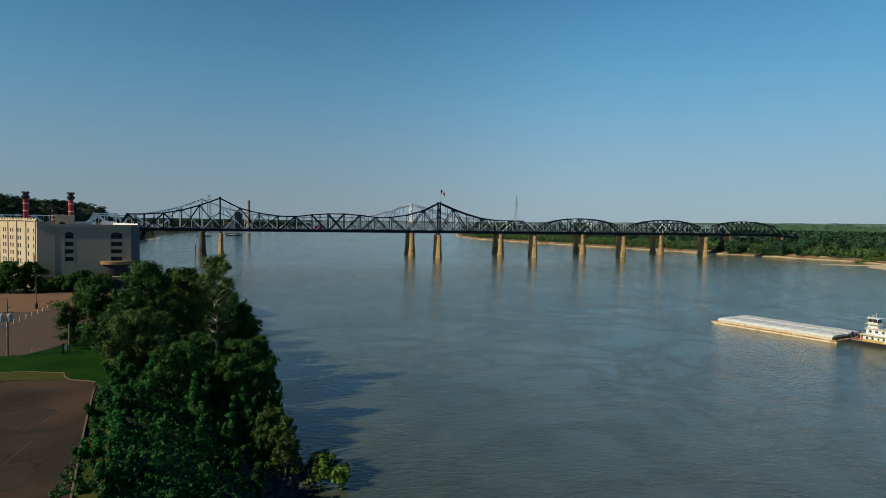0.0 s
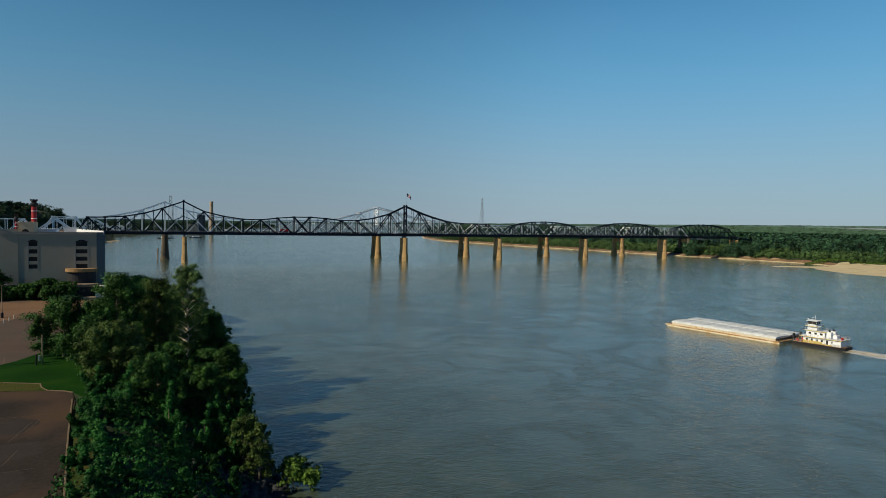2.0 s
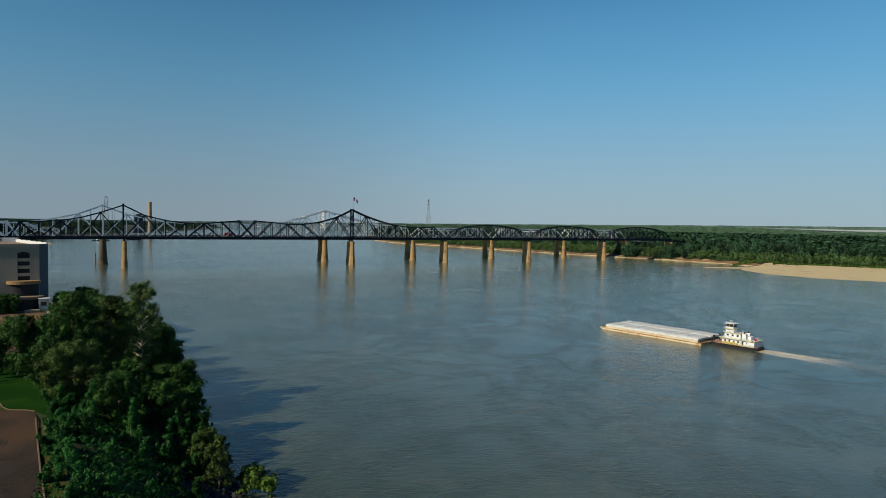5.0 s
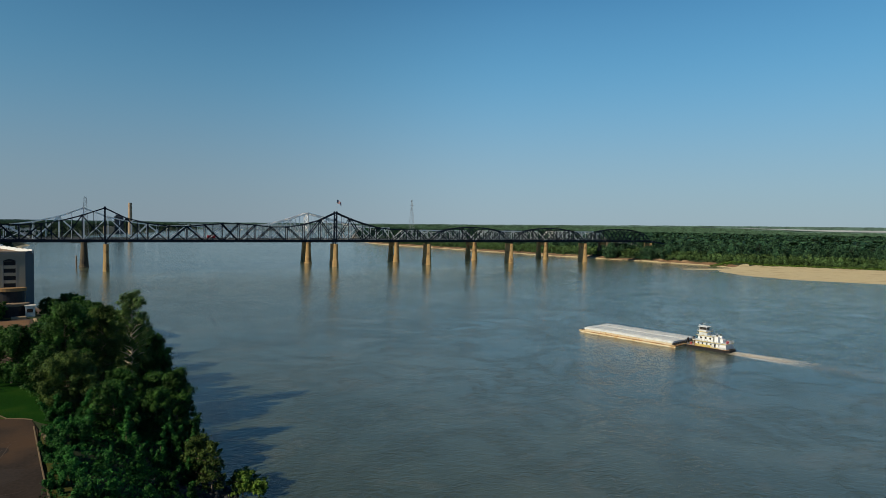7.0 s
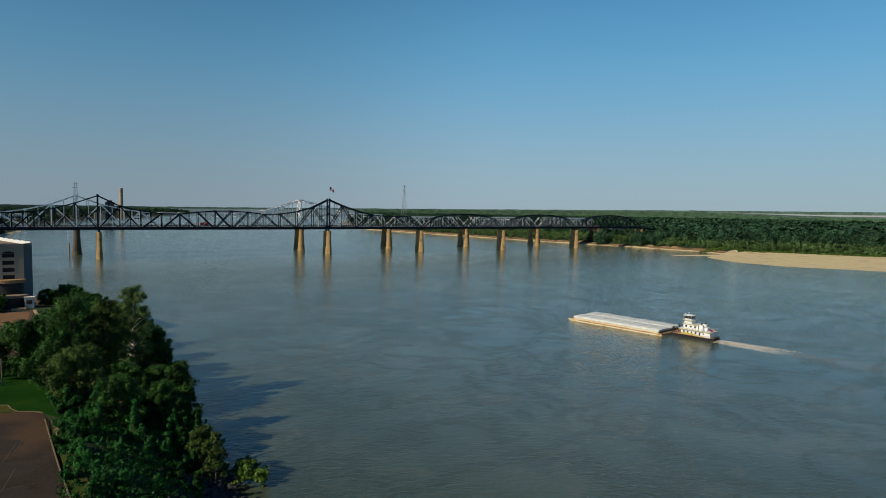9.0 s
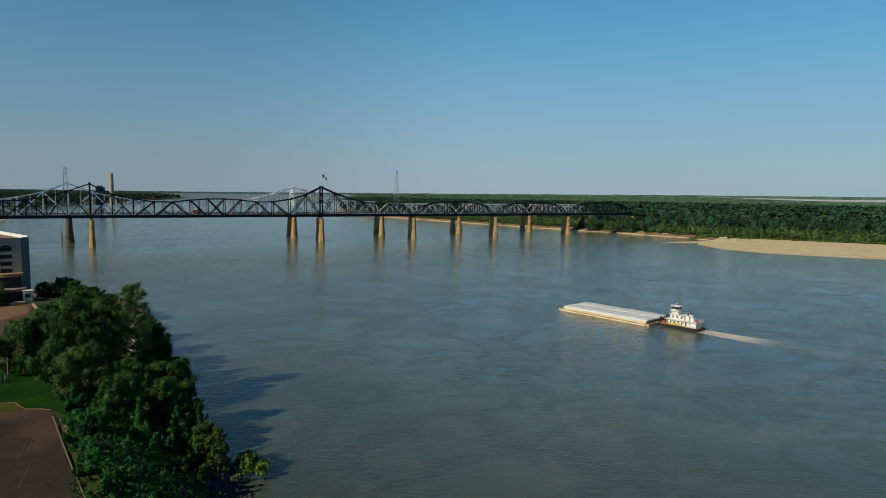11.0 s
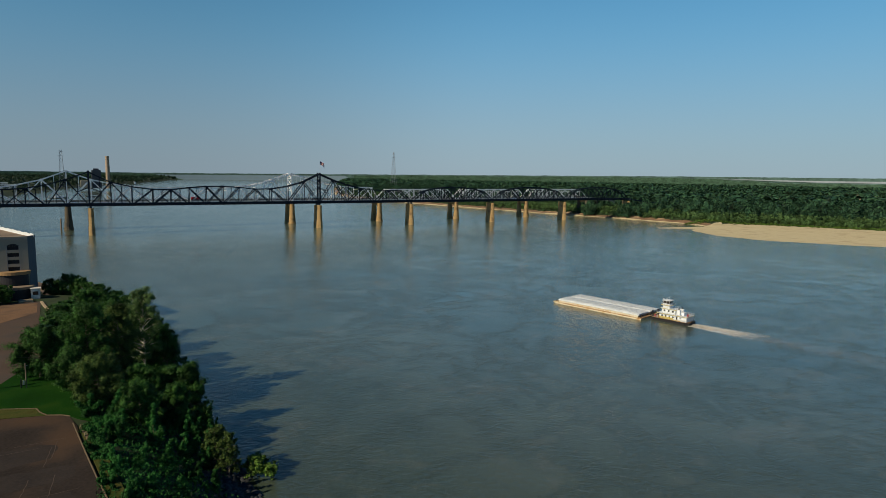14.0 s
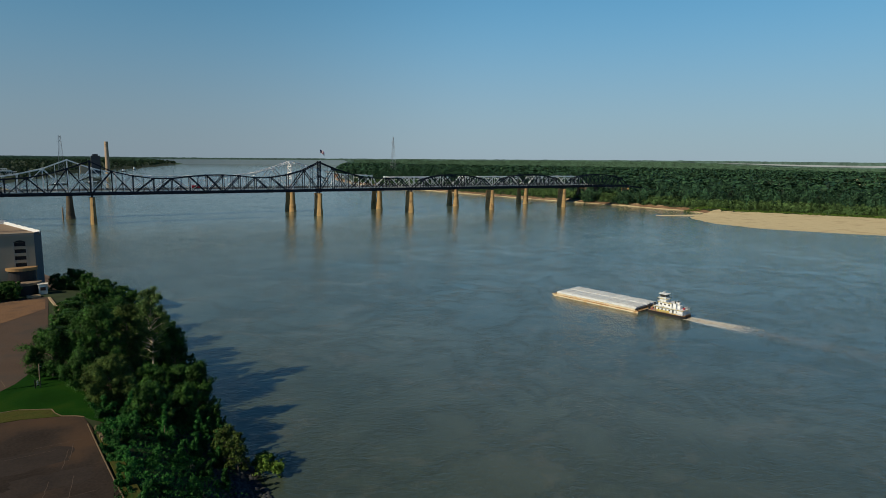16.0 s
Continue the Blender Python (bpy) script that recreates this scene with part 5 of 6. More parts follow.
        y = -L * 0.90 + 1.0 - 34 * d
        u = rng.normal() * 0.5
        wdt = 3.2 + 3.6 * d
        streak = noise.noise(Vector((u * 2.6, y * 0.16, 4.0)))
        if streak < -0.15 + 0.62 * d * rng.random() or abs(u) > 1.1:
            continue
        cx = off + 0.4 + u * wdt + 2.4 * d * d + 0.5 * math.sin(d * 8)
        size = rng.uniform(0.06, 0.20) * (1.15 - 0.5 * d)
        z = 0.03 + 0.35 * (1 - d) ** 6 * (1 - min(1, u * u)) * rng.random() + 0.02 * rng.random()
        k = len(vs)
        n = 7
        for j in range(n):
            a = 2 * math.pi * j / n
            q = size * rng.uniform(0.6, 1.3)
            vs.append((cx + q * math.cos(a), y + q * 1.3 * math.sin(a), z + 0.05 * rng.random()))
        vs.append((cx, y, z + 0.10 * size + 0.03))
        fs += [(k + j, k + (j + 1) % n, k + n) for j in range(n)]
    wake = link_mesh("wake", fast_mesh("wake", vs, fs), "foam")
    wake.matrix_basis = pose(ox, oy, 0, 0, 0, ang)
    tagged(wake, "churned tan and white foam trailing the towboat", "wake", kind="stuff")


TOW_ANG = 11.3
ca_, sa_ = math.cos(radians(TOW_ANG)), math.sin(radians(TOW_ANG))
for k, d in enumerate((5.35, 16.05)):
    build_barge(219.9 + d * ca_, -546.3 + d * sa_, TOW_ANG, 40 + k)
build_towboat(219.9 + 10.6 * ca_ + 1.4 * sa_, -546.3 + 10.6 * sa_ - 1.4 * ca_, TOW_ANG)
# ---- trees ----
def leaf_cloud(rng, centres, radii, count, size, flat_k=1.05, corners=3, order=0.0):
    """Leaf quads in ragged tufts round the given centres."""
    n = len(centres)
    pick = rng.integers(0, n, count)
    d = rng.normal(size=(count, 3))
    d /= np.linalg.norm(d, axis=1)[:, None]
    rad = radii[pick] * (0.35 + 0.45 * np.abs(rng.normal(size=count)))
    d2 = d * rng.uniform(0.55, 1.5, (n, 3))[pick] * np.array([1, 1, flat_k])
    pos = centres[pick] + d2 * rad[:, None]
    nrm = d + 0.38 * rng.normal(size=(count, 3)) + np.array([0, 0, 0.25])
    if order:
        nrm = (pos - np.array([0, 0, 0.42])) * np.array([1, 1, 0.8]) * order + 0.40 * rng.normal(size=(count, 3))
    nrm /= np.linalg.norm(nrm, axis=1)[:, None]
    up = rng.normal(size=(count, 3))
    a = np.cross(nrm, up)
    a /= np.linalg.norm(a, axis=1)[:, None] + 1e-9
    b = np.cross(nrm, a)
    s = size * (0.6 + 0.8 * rng.random(count))
    a *= (s * 0.5)[:, None]
    b *= (s * 0.8)[:, None]
    if corners == 4:
        v = np.stack([pos - b, pos + a, pos + b, pos - a], axis=1).reshape(-1, 3)
    else:
        v = np.stack([pos - b, pos + 1.5 * a, pos + b], axis=1).reshape(-1, 3)
    f = np.arange(count * corners).reshape(-1, corners)
    return v, f


def tree(x, y, top, r, seed, leaf="leaf", bark="bark", count=9000, size=0.42, low=0.28, label="", name="tree", open_=0.0, zg=None, lean=(0, 0)):
    """A tapered trunk with limbs, and a crown of leaves in uneven tufts."""
    rng = np.random.default_rng(seed)
    if y < -455:
        x, y = x + BANK[0], y + BANK[1]
    zg = ground_z(x, y) if zg is None else zg
    H = top - zg
    th = thing(name, x, y, zg, label=label or "leafy green deciduous tree on the river bank", category="tree" if name == "tree" else "shrub")
    bm = tube([(0, 0, -0.5), (0.05 * r + lean[0] * 0.2, 0.03 * r, H * 0.3), (lean[0] * 0.6, lean[1] * 0.6, H * 0.6), (lean[0], lean[1], H * 0.93)], [0.025 * r + 0.08 + H * 0.003, 0.02 * r + 0.06 + H * 0.002, 0.012 * r + 0.04, 0.03], 8)
    centres, radii = [], []
    nb = int(16 + H * 1.1)
    for i in range(nb):
        f = low + (0.93 - low) * (i + 0.5) / nb
        ang = i * 2.4 + rng.random()
        prof = math.sin(math.pi * min(1, (f - low) / (1.02 - low) * 0.72 + 0.28)) ** 0.8
        reach = r * prof * (0.65 + 0.45 * rng.random())
        p0 = (lean[0] * f, lean[1] * f, H * f * 0.92)
        p1 = (lean[0] * f + reach * 0.55 * math.cos(ang), lean[1] * f + reach * 0.55 * math.sin(ang), H * f + 0.12 * reach)
        p2 = (lean[0] * f + reach * math.cos(ang), lean[1] * f + reach * math.sin(ang), H * f + 0.25 * reach)
        if f > 0.2:
            join_into(bm, tube([p0, p1, p2], [0.03 + 0.012 * H * (1 - f), 0.03 + 0.006 * H * (1 - f), 0.015], 5))
        for q in range(3):
            w = 0.45 + 0.27 * q
            centres.append((lean[0] * f + reach * w * math.cos(ang + 0.3 * rng.normal()), lean[1] * f + reach * w * math.sin(ang + 0.3 * rng.normal()), min(H * 0.96, H * f + 0.3 * reach * w + 0.5 * rng.normal())))
            radii.append((0.13 + 0.15 * rng.random()) * r * (1 - 0.3 * open_))
    centres.append((lean[0], lean[1], H * 0.93))
    radii.append(0.16 * r)
    centres, radii = np.array(centres), np.array(radii)
    trunk = part("trunk", bm, bark, th)
    v, f = leaf_cloud(rng, centres, radii, count, size)
    v[:, 2] = np.minimum(v[:, 2], H + 0.2)
    mesh = fast_mesh("crown", v, f)
    link_mesh("crown", mesh, leaf, th)
    return th


TREES = [
    # x, y, top, radius, leaf, leaves
    (1.4, -547, 35.5, 5.2, "leaf_poplar", 20000),
    (-13.5, -560, 34.0, 6.6, "leaf", 16000), (-5.5, -553, 32.5, 5.6, "leaf_olive", 12000), (-24.5, -558, 28.5, 6.4, "leaf", 15000),
    (-12, -586, 26.5, 6.0, "leaf_olive", 14000), (-17, -574, 26.0, 5.0, "leaf", 12000), (-4, -594, 21.5, 5.0, "leaf", 11000), (5.5, -574, 17.5, 4.8, "leaf", 12000),
    (12, -559, 13.5, 4.0, "leaf", 9000), (9.8, -576, 19.2, 4.6, "leaf", 12000), (4.5, -588, 17.5, 4.6, "leaf", 10000), (-2, -575, 20, 4.8, "leaf", 11000), (8, -545, 22, 4.6, "leaf", 9000),
    (8.5, -530, 20, 4.8, "leaf", 9000), (3.5, -515, 22, 5.4, "leaf", 9000), (9.5, -508, 17.5, 4.6, "leaf", 8000), (-5, -522, 25, 5.4, "leaf", 9000), (-9, -537, 29.5, 5.4, "leaf", 9000),
    (5, -490, 19.5, 5.2, "leaf", 8000), (-6, -495, 23, 5.4, "leaf", 8000), (-12, -474, 23, 5.2, "leaf", 8000), (-7, -470, 21.5, 5.2, "leaf", 8000), (3, -466, 18.5, 5.0, "leaf", 7000),
    (-24, -431, 20.5, 4.2, "leaf", 6000), (-18, -428, 22.5, 4.6, "leaf", 6500), (-27.5, -422, 20.5, 4.2, "leaf", 6000), (-15, -438, 22, 4.6, "leaf", 6500), (-21, -412, 21, 4.6, "leaf", 6000), (-9, -446, 20, 4.8, "leaf", 7000), (-3, -448, 17, 4.6, "leaf", 6000),
]


def build_trees():
    for k, (x, y, top, r, leaf, n) in enumerate(TREES):
        if leaf == "leaf_poplar":
            tree(x, y, top, r, 100 + k, leaf, "palebark", int(n * 1.5), 0.26, 0.22, "tall thin poplar with pale trunk and sparse leaves", open_=0.4, lean=(0.6, 2.5))
        else:
            lab = "leafy olive-green tree with yellowing crown" if leaf == "leaf_olive" else "dense dark green deciduous tree on the bank"
            tree(x, y, top, r, 100 + k, leaf, "bark", int(n * (2.7 if y < -540 else 1.3)), 0.27 if y < -540 else 0.36, 0.06, lab)
    # trees along the front of the building
    for k, (x, y) in enumerate(((-48, -449), (-43.5, -448))):
        tree(x, y, 20.6 + 0.5 * math.sin(3 * k), 3.6, 330 + k, "leaf", "bark", 8000, 0.42, 0.04, "bushy green tree below the entrance canopy")
    for k in range(9):
        tree(-44 - 6.0 * k, -441 + 2 * math.sin(k * 2.1), 21.3 + 1.4 * math.sin(k * 1.7) + (4.2 if k > 3 else 0), 4.4 if k < 4 else 5.2, 300 + k, "leaf", "bark", 9000, 0.5, 0.06, "dark green tree in front of the building")


def vine_mound(x, y, top, r, seed, leaf="leaf_vine", n=7000):
    """A shrub smothered in vines: leaning leafy spires."""
    rng = np.random.default_rng(seed)
    x, y = x + BANK[0], y + BANK[1]
    zg = ground_z(x, y)
    H = max(1.5, top - zg)
    th = thing("shrub", x, y, zg, label="bank shrub smothered in bright green creeping vines", category="shrub", group="vine-covered shrubs on the bank")
    bm = tube([(0, 0, -0.4), (0.1 * r, 0.1, H * 0.22), (0.15 * r, 0, H * 0.36)], [0.16, 0.12, 0.04], 6)
    centres, radii = [], []
    for arm in range(4):
        ang = arm * 1.57 + rng.random() * 1.5
        tip = 1.0 if arm == 0 else rng.uniform(0.35, 0.85)
        lean = r * rng.uniform(0.30, 0.95)
        sway = rng.uniform(-0.22, 0.22) * r
        for i in range(12):
            f = (i + rng.random()) / 12
            rr = lean * (0.35 + 0.65 * f * f) + 0.07 * r * rng.normal()
            a = ang + 0.25 * (f - 0.5) * rng.normal()
            centres.append((rr * math.cos(a) + sway * math.sin(f * 5), rr * math.sin(a) - sway * math.cos(f * 4), H * tip * (0.05 + 0.95 * f)))
            radii.append((0.19 + 0.13 * rng.random()) * r * (1 - 0.62 * f))
    for i in range(5):
        c = centres[i * 4]
        join_into(bm, tube([(0, 0, H * 0.15), (c[0] * 0.6, c[1] * 0.6, c[2] * 0.7), c], [0.08, 0.05, 0.02], 5))
    part("stem", bm, "bark", th)
    v, f = leaf_cloud(rng, np.array(centres), np.array(radii), n, 0.31 if y > -570 else 0.21)
    link_mesh("crown", fast_mesh("crown", v, f), leaf, th)
    return th


MOUNDS = [(-9.5, -607, 19.3, 3.6), (-2, -602, 18, 3.6), (-1.0, -615, 14.2, 3.0), (3.5, -606, 14, 3.4), (8.5, -607, 12.8, 3.0), (-12.5, -618, 16.5, 2.8), (-6.5, -618, 15.5, 3.2), (-6, -628, 13.6, 3.4), (0.5, -627, 11, 3.2), (-9.5, -632, 15, 3.0), (-4, -638, 12.5, 3.2), (-8, -645, 14, 3.0),
          (-13.5, -603, 17.5, 2.8), (-14.5, -594, 19.5, 3.0), (-10, -598, 21, 3.6), (6.5, -598, 13.5, 3.2), (9, -585, 12, 3.2), (10.5, -575, 11.5, 3.4), (3, -618, 10, 2.8), (-15.5, -586, 19.5, 3.0), (-1, -650, 10, 3.0), (-7, -660, 14, 3.2), (2, -638, 7, 2.6), (12, -548, 10, 3.2), (13, -536, 9, 3.2), (13, -522, 9, 3.2), (12, -500, 9, 3.4), (11, -480, 9, 3.4), (-13.5, -578, 21, 3.2), (7, -620, 8, 2.4), (12.5, -590, 10, 3.0), (13, -568, 10.5, 3.2), (13, -580, 9, 2.8), (10, -600, 12, 3.0), (12, -512, 12, 3.6), (11.5, -490, 12, 3.6), (11, -468, 11, 3.6), (10, -450, 11, 3.6), (11, -530, 13, 3.4)]


def build_mounds():
    for k, (x, y, top, r) in enumerate(MOUNDS):
        vine_mound(x, y, top, r, 500 + k, "leaf_vine" if y < -592 else "leaf", 15000 if y < -570 else 6000)
    for k in range(11):
        yy = -603.5 - 5.2 * k
        vine_mound(-16.0 + (yy + 599) * -0.105 + 1.5 + 0.7 * math.sin(k * 2.3), yy, 17.6 + 1.2 * math.sin(k * 1.3), 2.7, 700 + k, "leaf_vine", 11000)
    for k, (x, y, top) in enumerate(((-18, -478, 20), (-20, -486, 20.5), (-18.5, -494, 21.5), (-21.5, -503, 21), (-19, -512, 22), (-21, -521, 23.5), (-17, -530, 25), (-22.5, -530, 21.5), (-20, -541, 23))):
        tree(x, y, top, 4.2, 760 + k, "leaf", "bark", 11000, 0.36, 0.04, "low bushy green tree beside the gravel lot")
    b = tree(18.3, -610.5, 4.8, 2.9, 900, "leaf_bright", "bark", 5200, 0.30, 0.12, "small yellow-green willow bush at the waterline", "shrub", zg=0.0)
    b2 = tree(20.8, -613.5, 3.2, 2.2, 901, "leaf_bright", "bark", 2200, 0.32, 0.15, "small yellow-green willow bush at the waterline", "shrub", zg=0.0)
    for k, (x, y, t) in enumerate(((10, -607, 12.4), (12.6, -609.5, 11.6), (11.4, -604, 11.2))):
        tree(x, y, t, 2.8, 910 + k, "leaf_olive", "bark", 4200, 0.30, 0.08, "young yellow-green tree leaning over the rocks", "tree")
    # ground creepers over the whole slope
    rng = np.random.default_rng(7)
    n = 60000
    pos = np.zeros((n, 3))
    ys = rng.uniform(-720, -440, n)
    xs = np.empty(n)
    for i in range(n):
        xe = 13.5
        xs[i] = xe - 4 - 26 * rng.random()
        pos[i] = (xs[i], ys[i], ground_z(xs[i], ys[i], 14.0, 700) + 0.12 + 0.8 * abs(noise.noise(Vector((xs[i] * 0.25, ys[i] * 0.25, 3)))) * rng.random())
    keep = ~((pos[:, 0] > 3.5) & (pos[:, 1] < -592) & (pos[:, 1] > -640) & (rng.random(n) < 0.93))
    pos = pos[keep & (pos[:, 0] < -15 + 40 * (rng.random(n) > 0.0))]
    pos = pos[pos[:, 0] > -15 + 3 * np.sin(pos[:, 1] * 0.13)]
    v, f = leaf_cloud(rng, pos, np.full(len(pos), 0.3), 60000, 0.34, 0.5)
    ob = link_mesh("creepers", fast_mesh("creepers", v, f), "leaf_vine")
    tagged(ob, "green creeping vines carpeting the steep bank", "undergrowth", kind="stuff")


def build_riprap():
    rng = np.random.default_rng(3)
    base = bmesh.new()
    bmesh.ops.create_icosphere(base, subdivisions=1, radius=1)
    bv = np.array([v.co[:] for v in base.verts])
    bf = np.array([[v.index for v in f.verts] for f in base.faces])
    base.free()
    vs, fs = [], []
    k = 0
    for i in range(3400):
        y = rng.uniform(-700, -430)
        if i < 2300:
            y = rng.uniform(-650, -585)
        x = shore_east(y) - (rng.uniform(-3.5, 3) if i < 800 else rng.uniform(-2.2, 11))
        s = rng.uniform(0.35, 0.95)
        v = bv * (0.75 + 0.5 * rng.random((len(bv), 1))) * s * np.array([1.2, 1, 0.7])
        a = rng.random() * 6.28
        rot = np.array([[math.cos(a), -math.sin(a), 0], [math.sin(a), math.cos(a), 0], [0, 0, 1]])
        vs.append(v @ rot.T + np.array([x, y, max(-0.2, ground_z(x, y)) + 0.15 * s]))
        fs.append(bf + k)
        k += len(bv)
    ob = link_mesh("riprap", fast_mesh("riprap", np.concatenate(vs), np.concatenate(fs)), "rock")
    tagged(ob, "dark grey riprap boulders along the waterline", "rocks", kind="stuff")


build_trees()
build_mounds()
build_riprap()


# ---- woods across the river and on the bluff ----
def crown_variants(rng, count, leaves, size, tall=1.0):
    """Far crowns: ragged clouds of leaf sprays in a unit box, base at z = 0."""
    res = []
    for c in range(count):
        nt = 9
        f = 0.12 + 0.80 * (np.arange(nt) + 0.5) / nt
        ang = rng.random(nt) * 6.283
        rr = 0.42 * np.sin(np.pi * (0.18 + 0.74 * f)) * (0.35 + 0.75 * rng.random(nt))
        centres = np.stack([rr * np.cos(ang), rr * np.sin(ang), f], axis=1)
        v, fc = leaf_cloud(rng, centres, 0.16 + 0.12 * rng.random(nt), leaves, size, 0.9, 3, 2.6)
        v[:, 2] = np.clip(v[:, 2], 0.0, 1.08)
        res.append((v, fc))
    return res


def woods(name, places, variants, mat, label, rng):
    """Many crowns with stubby trunks in one object. places: (x, y, z, height, radius)."""
    vs, fs, k = [], [], 0
    for x, y, z, h, r in places:
        v, f = variants[rng.integers(len(variants))]
        a = rng.random() * 6.283
        c, s = math.cos(a), math.sin(a)
        p = np.empty_like(v)
        p[:, 0] = (v[:, 0] * c - v[:, 1] * s) * r * 2.0 + x
        p[:, 1] = (v[:, 0] * s + v[:, 1] * c) * r * 2.0 + y
        p[:, 2] = v[:, 2] * h + z
        vs.append(p)
        fs.append(f + k)
        k += len(v)
    ob = link_mesh(name, fast_mesh(name, np.concatenate(vs), np.concatenate(fs)), mat)
    return tagged(ob, label, "woods", kind="stuff")


def build_woods():
    rng = np.random.default_rng(21)
    near = crown_variants(rng, 14, 200, 0.105)
    mid = crown_variants(rng, 16, 330, 0.088)
    low = crown_variants(rng, 12, 140, 0.135)
    far = crown_variants(rng, 10, 28, 0.29)
    belt, front, second, third = [], [], [], []
    y = -560.0
    while y < 900:
        xw, s = shore_west(y), sandy(y)
        start = max(17, tree_line(y)) if y < -110 else 17
        for j in range(7):
            d = start + j * 8.5 + rng.uniform(-3.5, 3.5)
            if j == 0 and rng.random() < 0.35:
                continue
            h = rng.uniform(6, 10) if j < 2 else rng.uniform(9, 14)
            h *= 1.0 + 0.25 * noise.noise(Vector((y * 0.02, j, 0)))
            (belt if j < 3 else front).append((xw + d, y + rng.uniform(-3, 3), ground_z(xw + d, y) - 0.6, h, h * rng.uniform(0.42, 0.58)))
        y += 6.0
    n = 0
    while n < 1250:
        y = rng.uniform(-700, 1500)
        d = 60 + 520 * rng.random() + (max(0, tree_line(y) - 17) if y < -110 else 0)
        x = shore_west(y) + d
        if (abs(y - 74) < 14 or (abs(y) < 9 and x > 780)) and d < 900:
            continue
        h = rng.uniform(9, 27) * (0.95 + 0.4 * noise.noise(Vector((x * 0.008, y * 0.008, 1))))
        if -60 < y < -9 and 770 < x < 960:
            h = rng.uniform(23, 28)
        second.append((x, y, ground_z(x, y) - 0.8, h, h * rng.uniform(0.40, 0.60)))
        n += 1
    n = 0
    while n < 7500:
        y = rng.uniform(-900, 4500)
        d = 500 + 3400 * rng.random() ** 1.3
        x = lerp_list(WEST, y) + (d if y < 1400 else d - 480)
        if math.hypot(x, y + 720) > 4800:
            continue
        h = rng.uniform(11, 22)
        third.append((x, y, 5.0, h, h * rng.uniform(0.55, 0.95)))
        n += 1
    y = -600.0
    while y < 120:
        xw, s = shore_west(y), sandy(y)
        start = max(17, tree_line(y)) if y < -110 else 17
        for j in range(3):
            d = start + 38 + 22 * j + rng.uniform(-9, 9)
            if abs(y) < 10:
                continue
            h = rng.uniform(19, 30) * (1.0 + 0.3 * noise.noise(Vector((y * 0.012, j * 0.3, 4))))
            second.append((xw + d, y + rng.uniform(-5, 5), ground_z(xw + d, y) - 0.8, h, h * rng.uniform(0.32, 0.45)))
        y += 13.0
    for k in range(46):
        x, y = 768 + 95 * rng.random(), rng.uniform(-46, -9)
        h = rng.uniform(13, 22)
        second.append((x, y, ground_z(x, y) - 0.8, h, h * rng.uniform(0.36, 0.5)))
    for k in range(34):
        x, y = (rng.uniform(772, 797), rng.uniform(-32, -8)) if k % 2 else (rng.uniform(752, 774), rng.uniform(36, 62))
        h = rng.uniform(15, 22)
        second.append((x, y, ground_z(x, y) - 0.8, h, h * rng.uniform(0.34, 0.46)))
    fringe = []
    for k in range(1100):
        y = rng.uniform(-560, -140)
        d = tree_line(y) + rng.uniform(-22, 4) + 6 * noise.noise(Vector((y * 0.03, 0, 8)))
        x = shore_west(y) + d
        h = rng.uniform(0.8, 2.6)
        fringe.append((x, y, ground_z(x, y) - 0.2, h, h * rng.uniform(0.7, 1.3)))
    woods("bank_grass", fringe, far, "leaf_bright", "tall olive grass fringing the sandbar", rng)
    woods("bank_willows", belt, near, "leaf_willow", "low green willows lining the far bank", rng)
    woods("bank_trees", front, near, "leaf_willow", "young green trees behind the far bank", rng)
    woods("flood_plain_woods", second, mid, "leaf_far", "dark green flood plain woods with uneven crowns", rng)
    woods("distant_woods", third, far, "leaf_far", "distant green woods reaching the horizon", rng)
    # bluff behind the building and the far east bank
    hill, east = [], []
    while len(hill) < 2300:
        x, y = rng.uniform(-460, -110), rng.uniform(-250, 620 if len(hill) % 2 else 200)
        d = shore_east(y) - x
        if d < 5 or (abs(y) < 10) or abs(y - 74) < 14:
            continue
        h = rng.uniform(8, 14)
        hill.append((x, y, ground_z(x, y) - 0.6, h, h * rng.uniform(0.5, 0.75)))
    while len(east) < 1100:
        y = rng.uniform(620, 4480)
        x = lerp_list(EAST, y) - 12 - 900 * rng.random() ** 1.6
        if y < 1350 and rng.random() < 0.35:
            continue
        h = rng.uniform(11, 19)
        east.append((x, y, ground_z(x, y, lerp_list(EAST, y), 5000) - 0.6, h, h * rng.uniform(0.4, 0.7)))
    woods("bluff_woods", hill, low, "leaf_bluff", "dark woods covering the bluff behind the building", rng)
    woods("east_bank_woods", east, low, "leaf_bluff", "dark woods along the far east bank", rng)


build_woods()


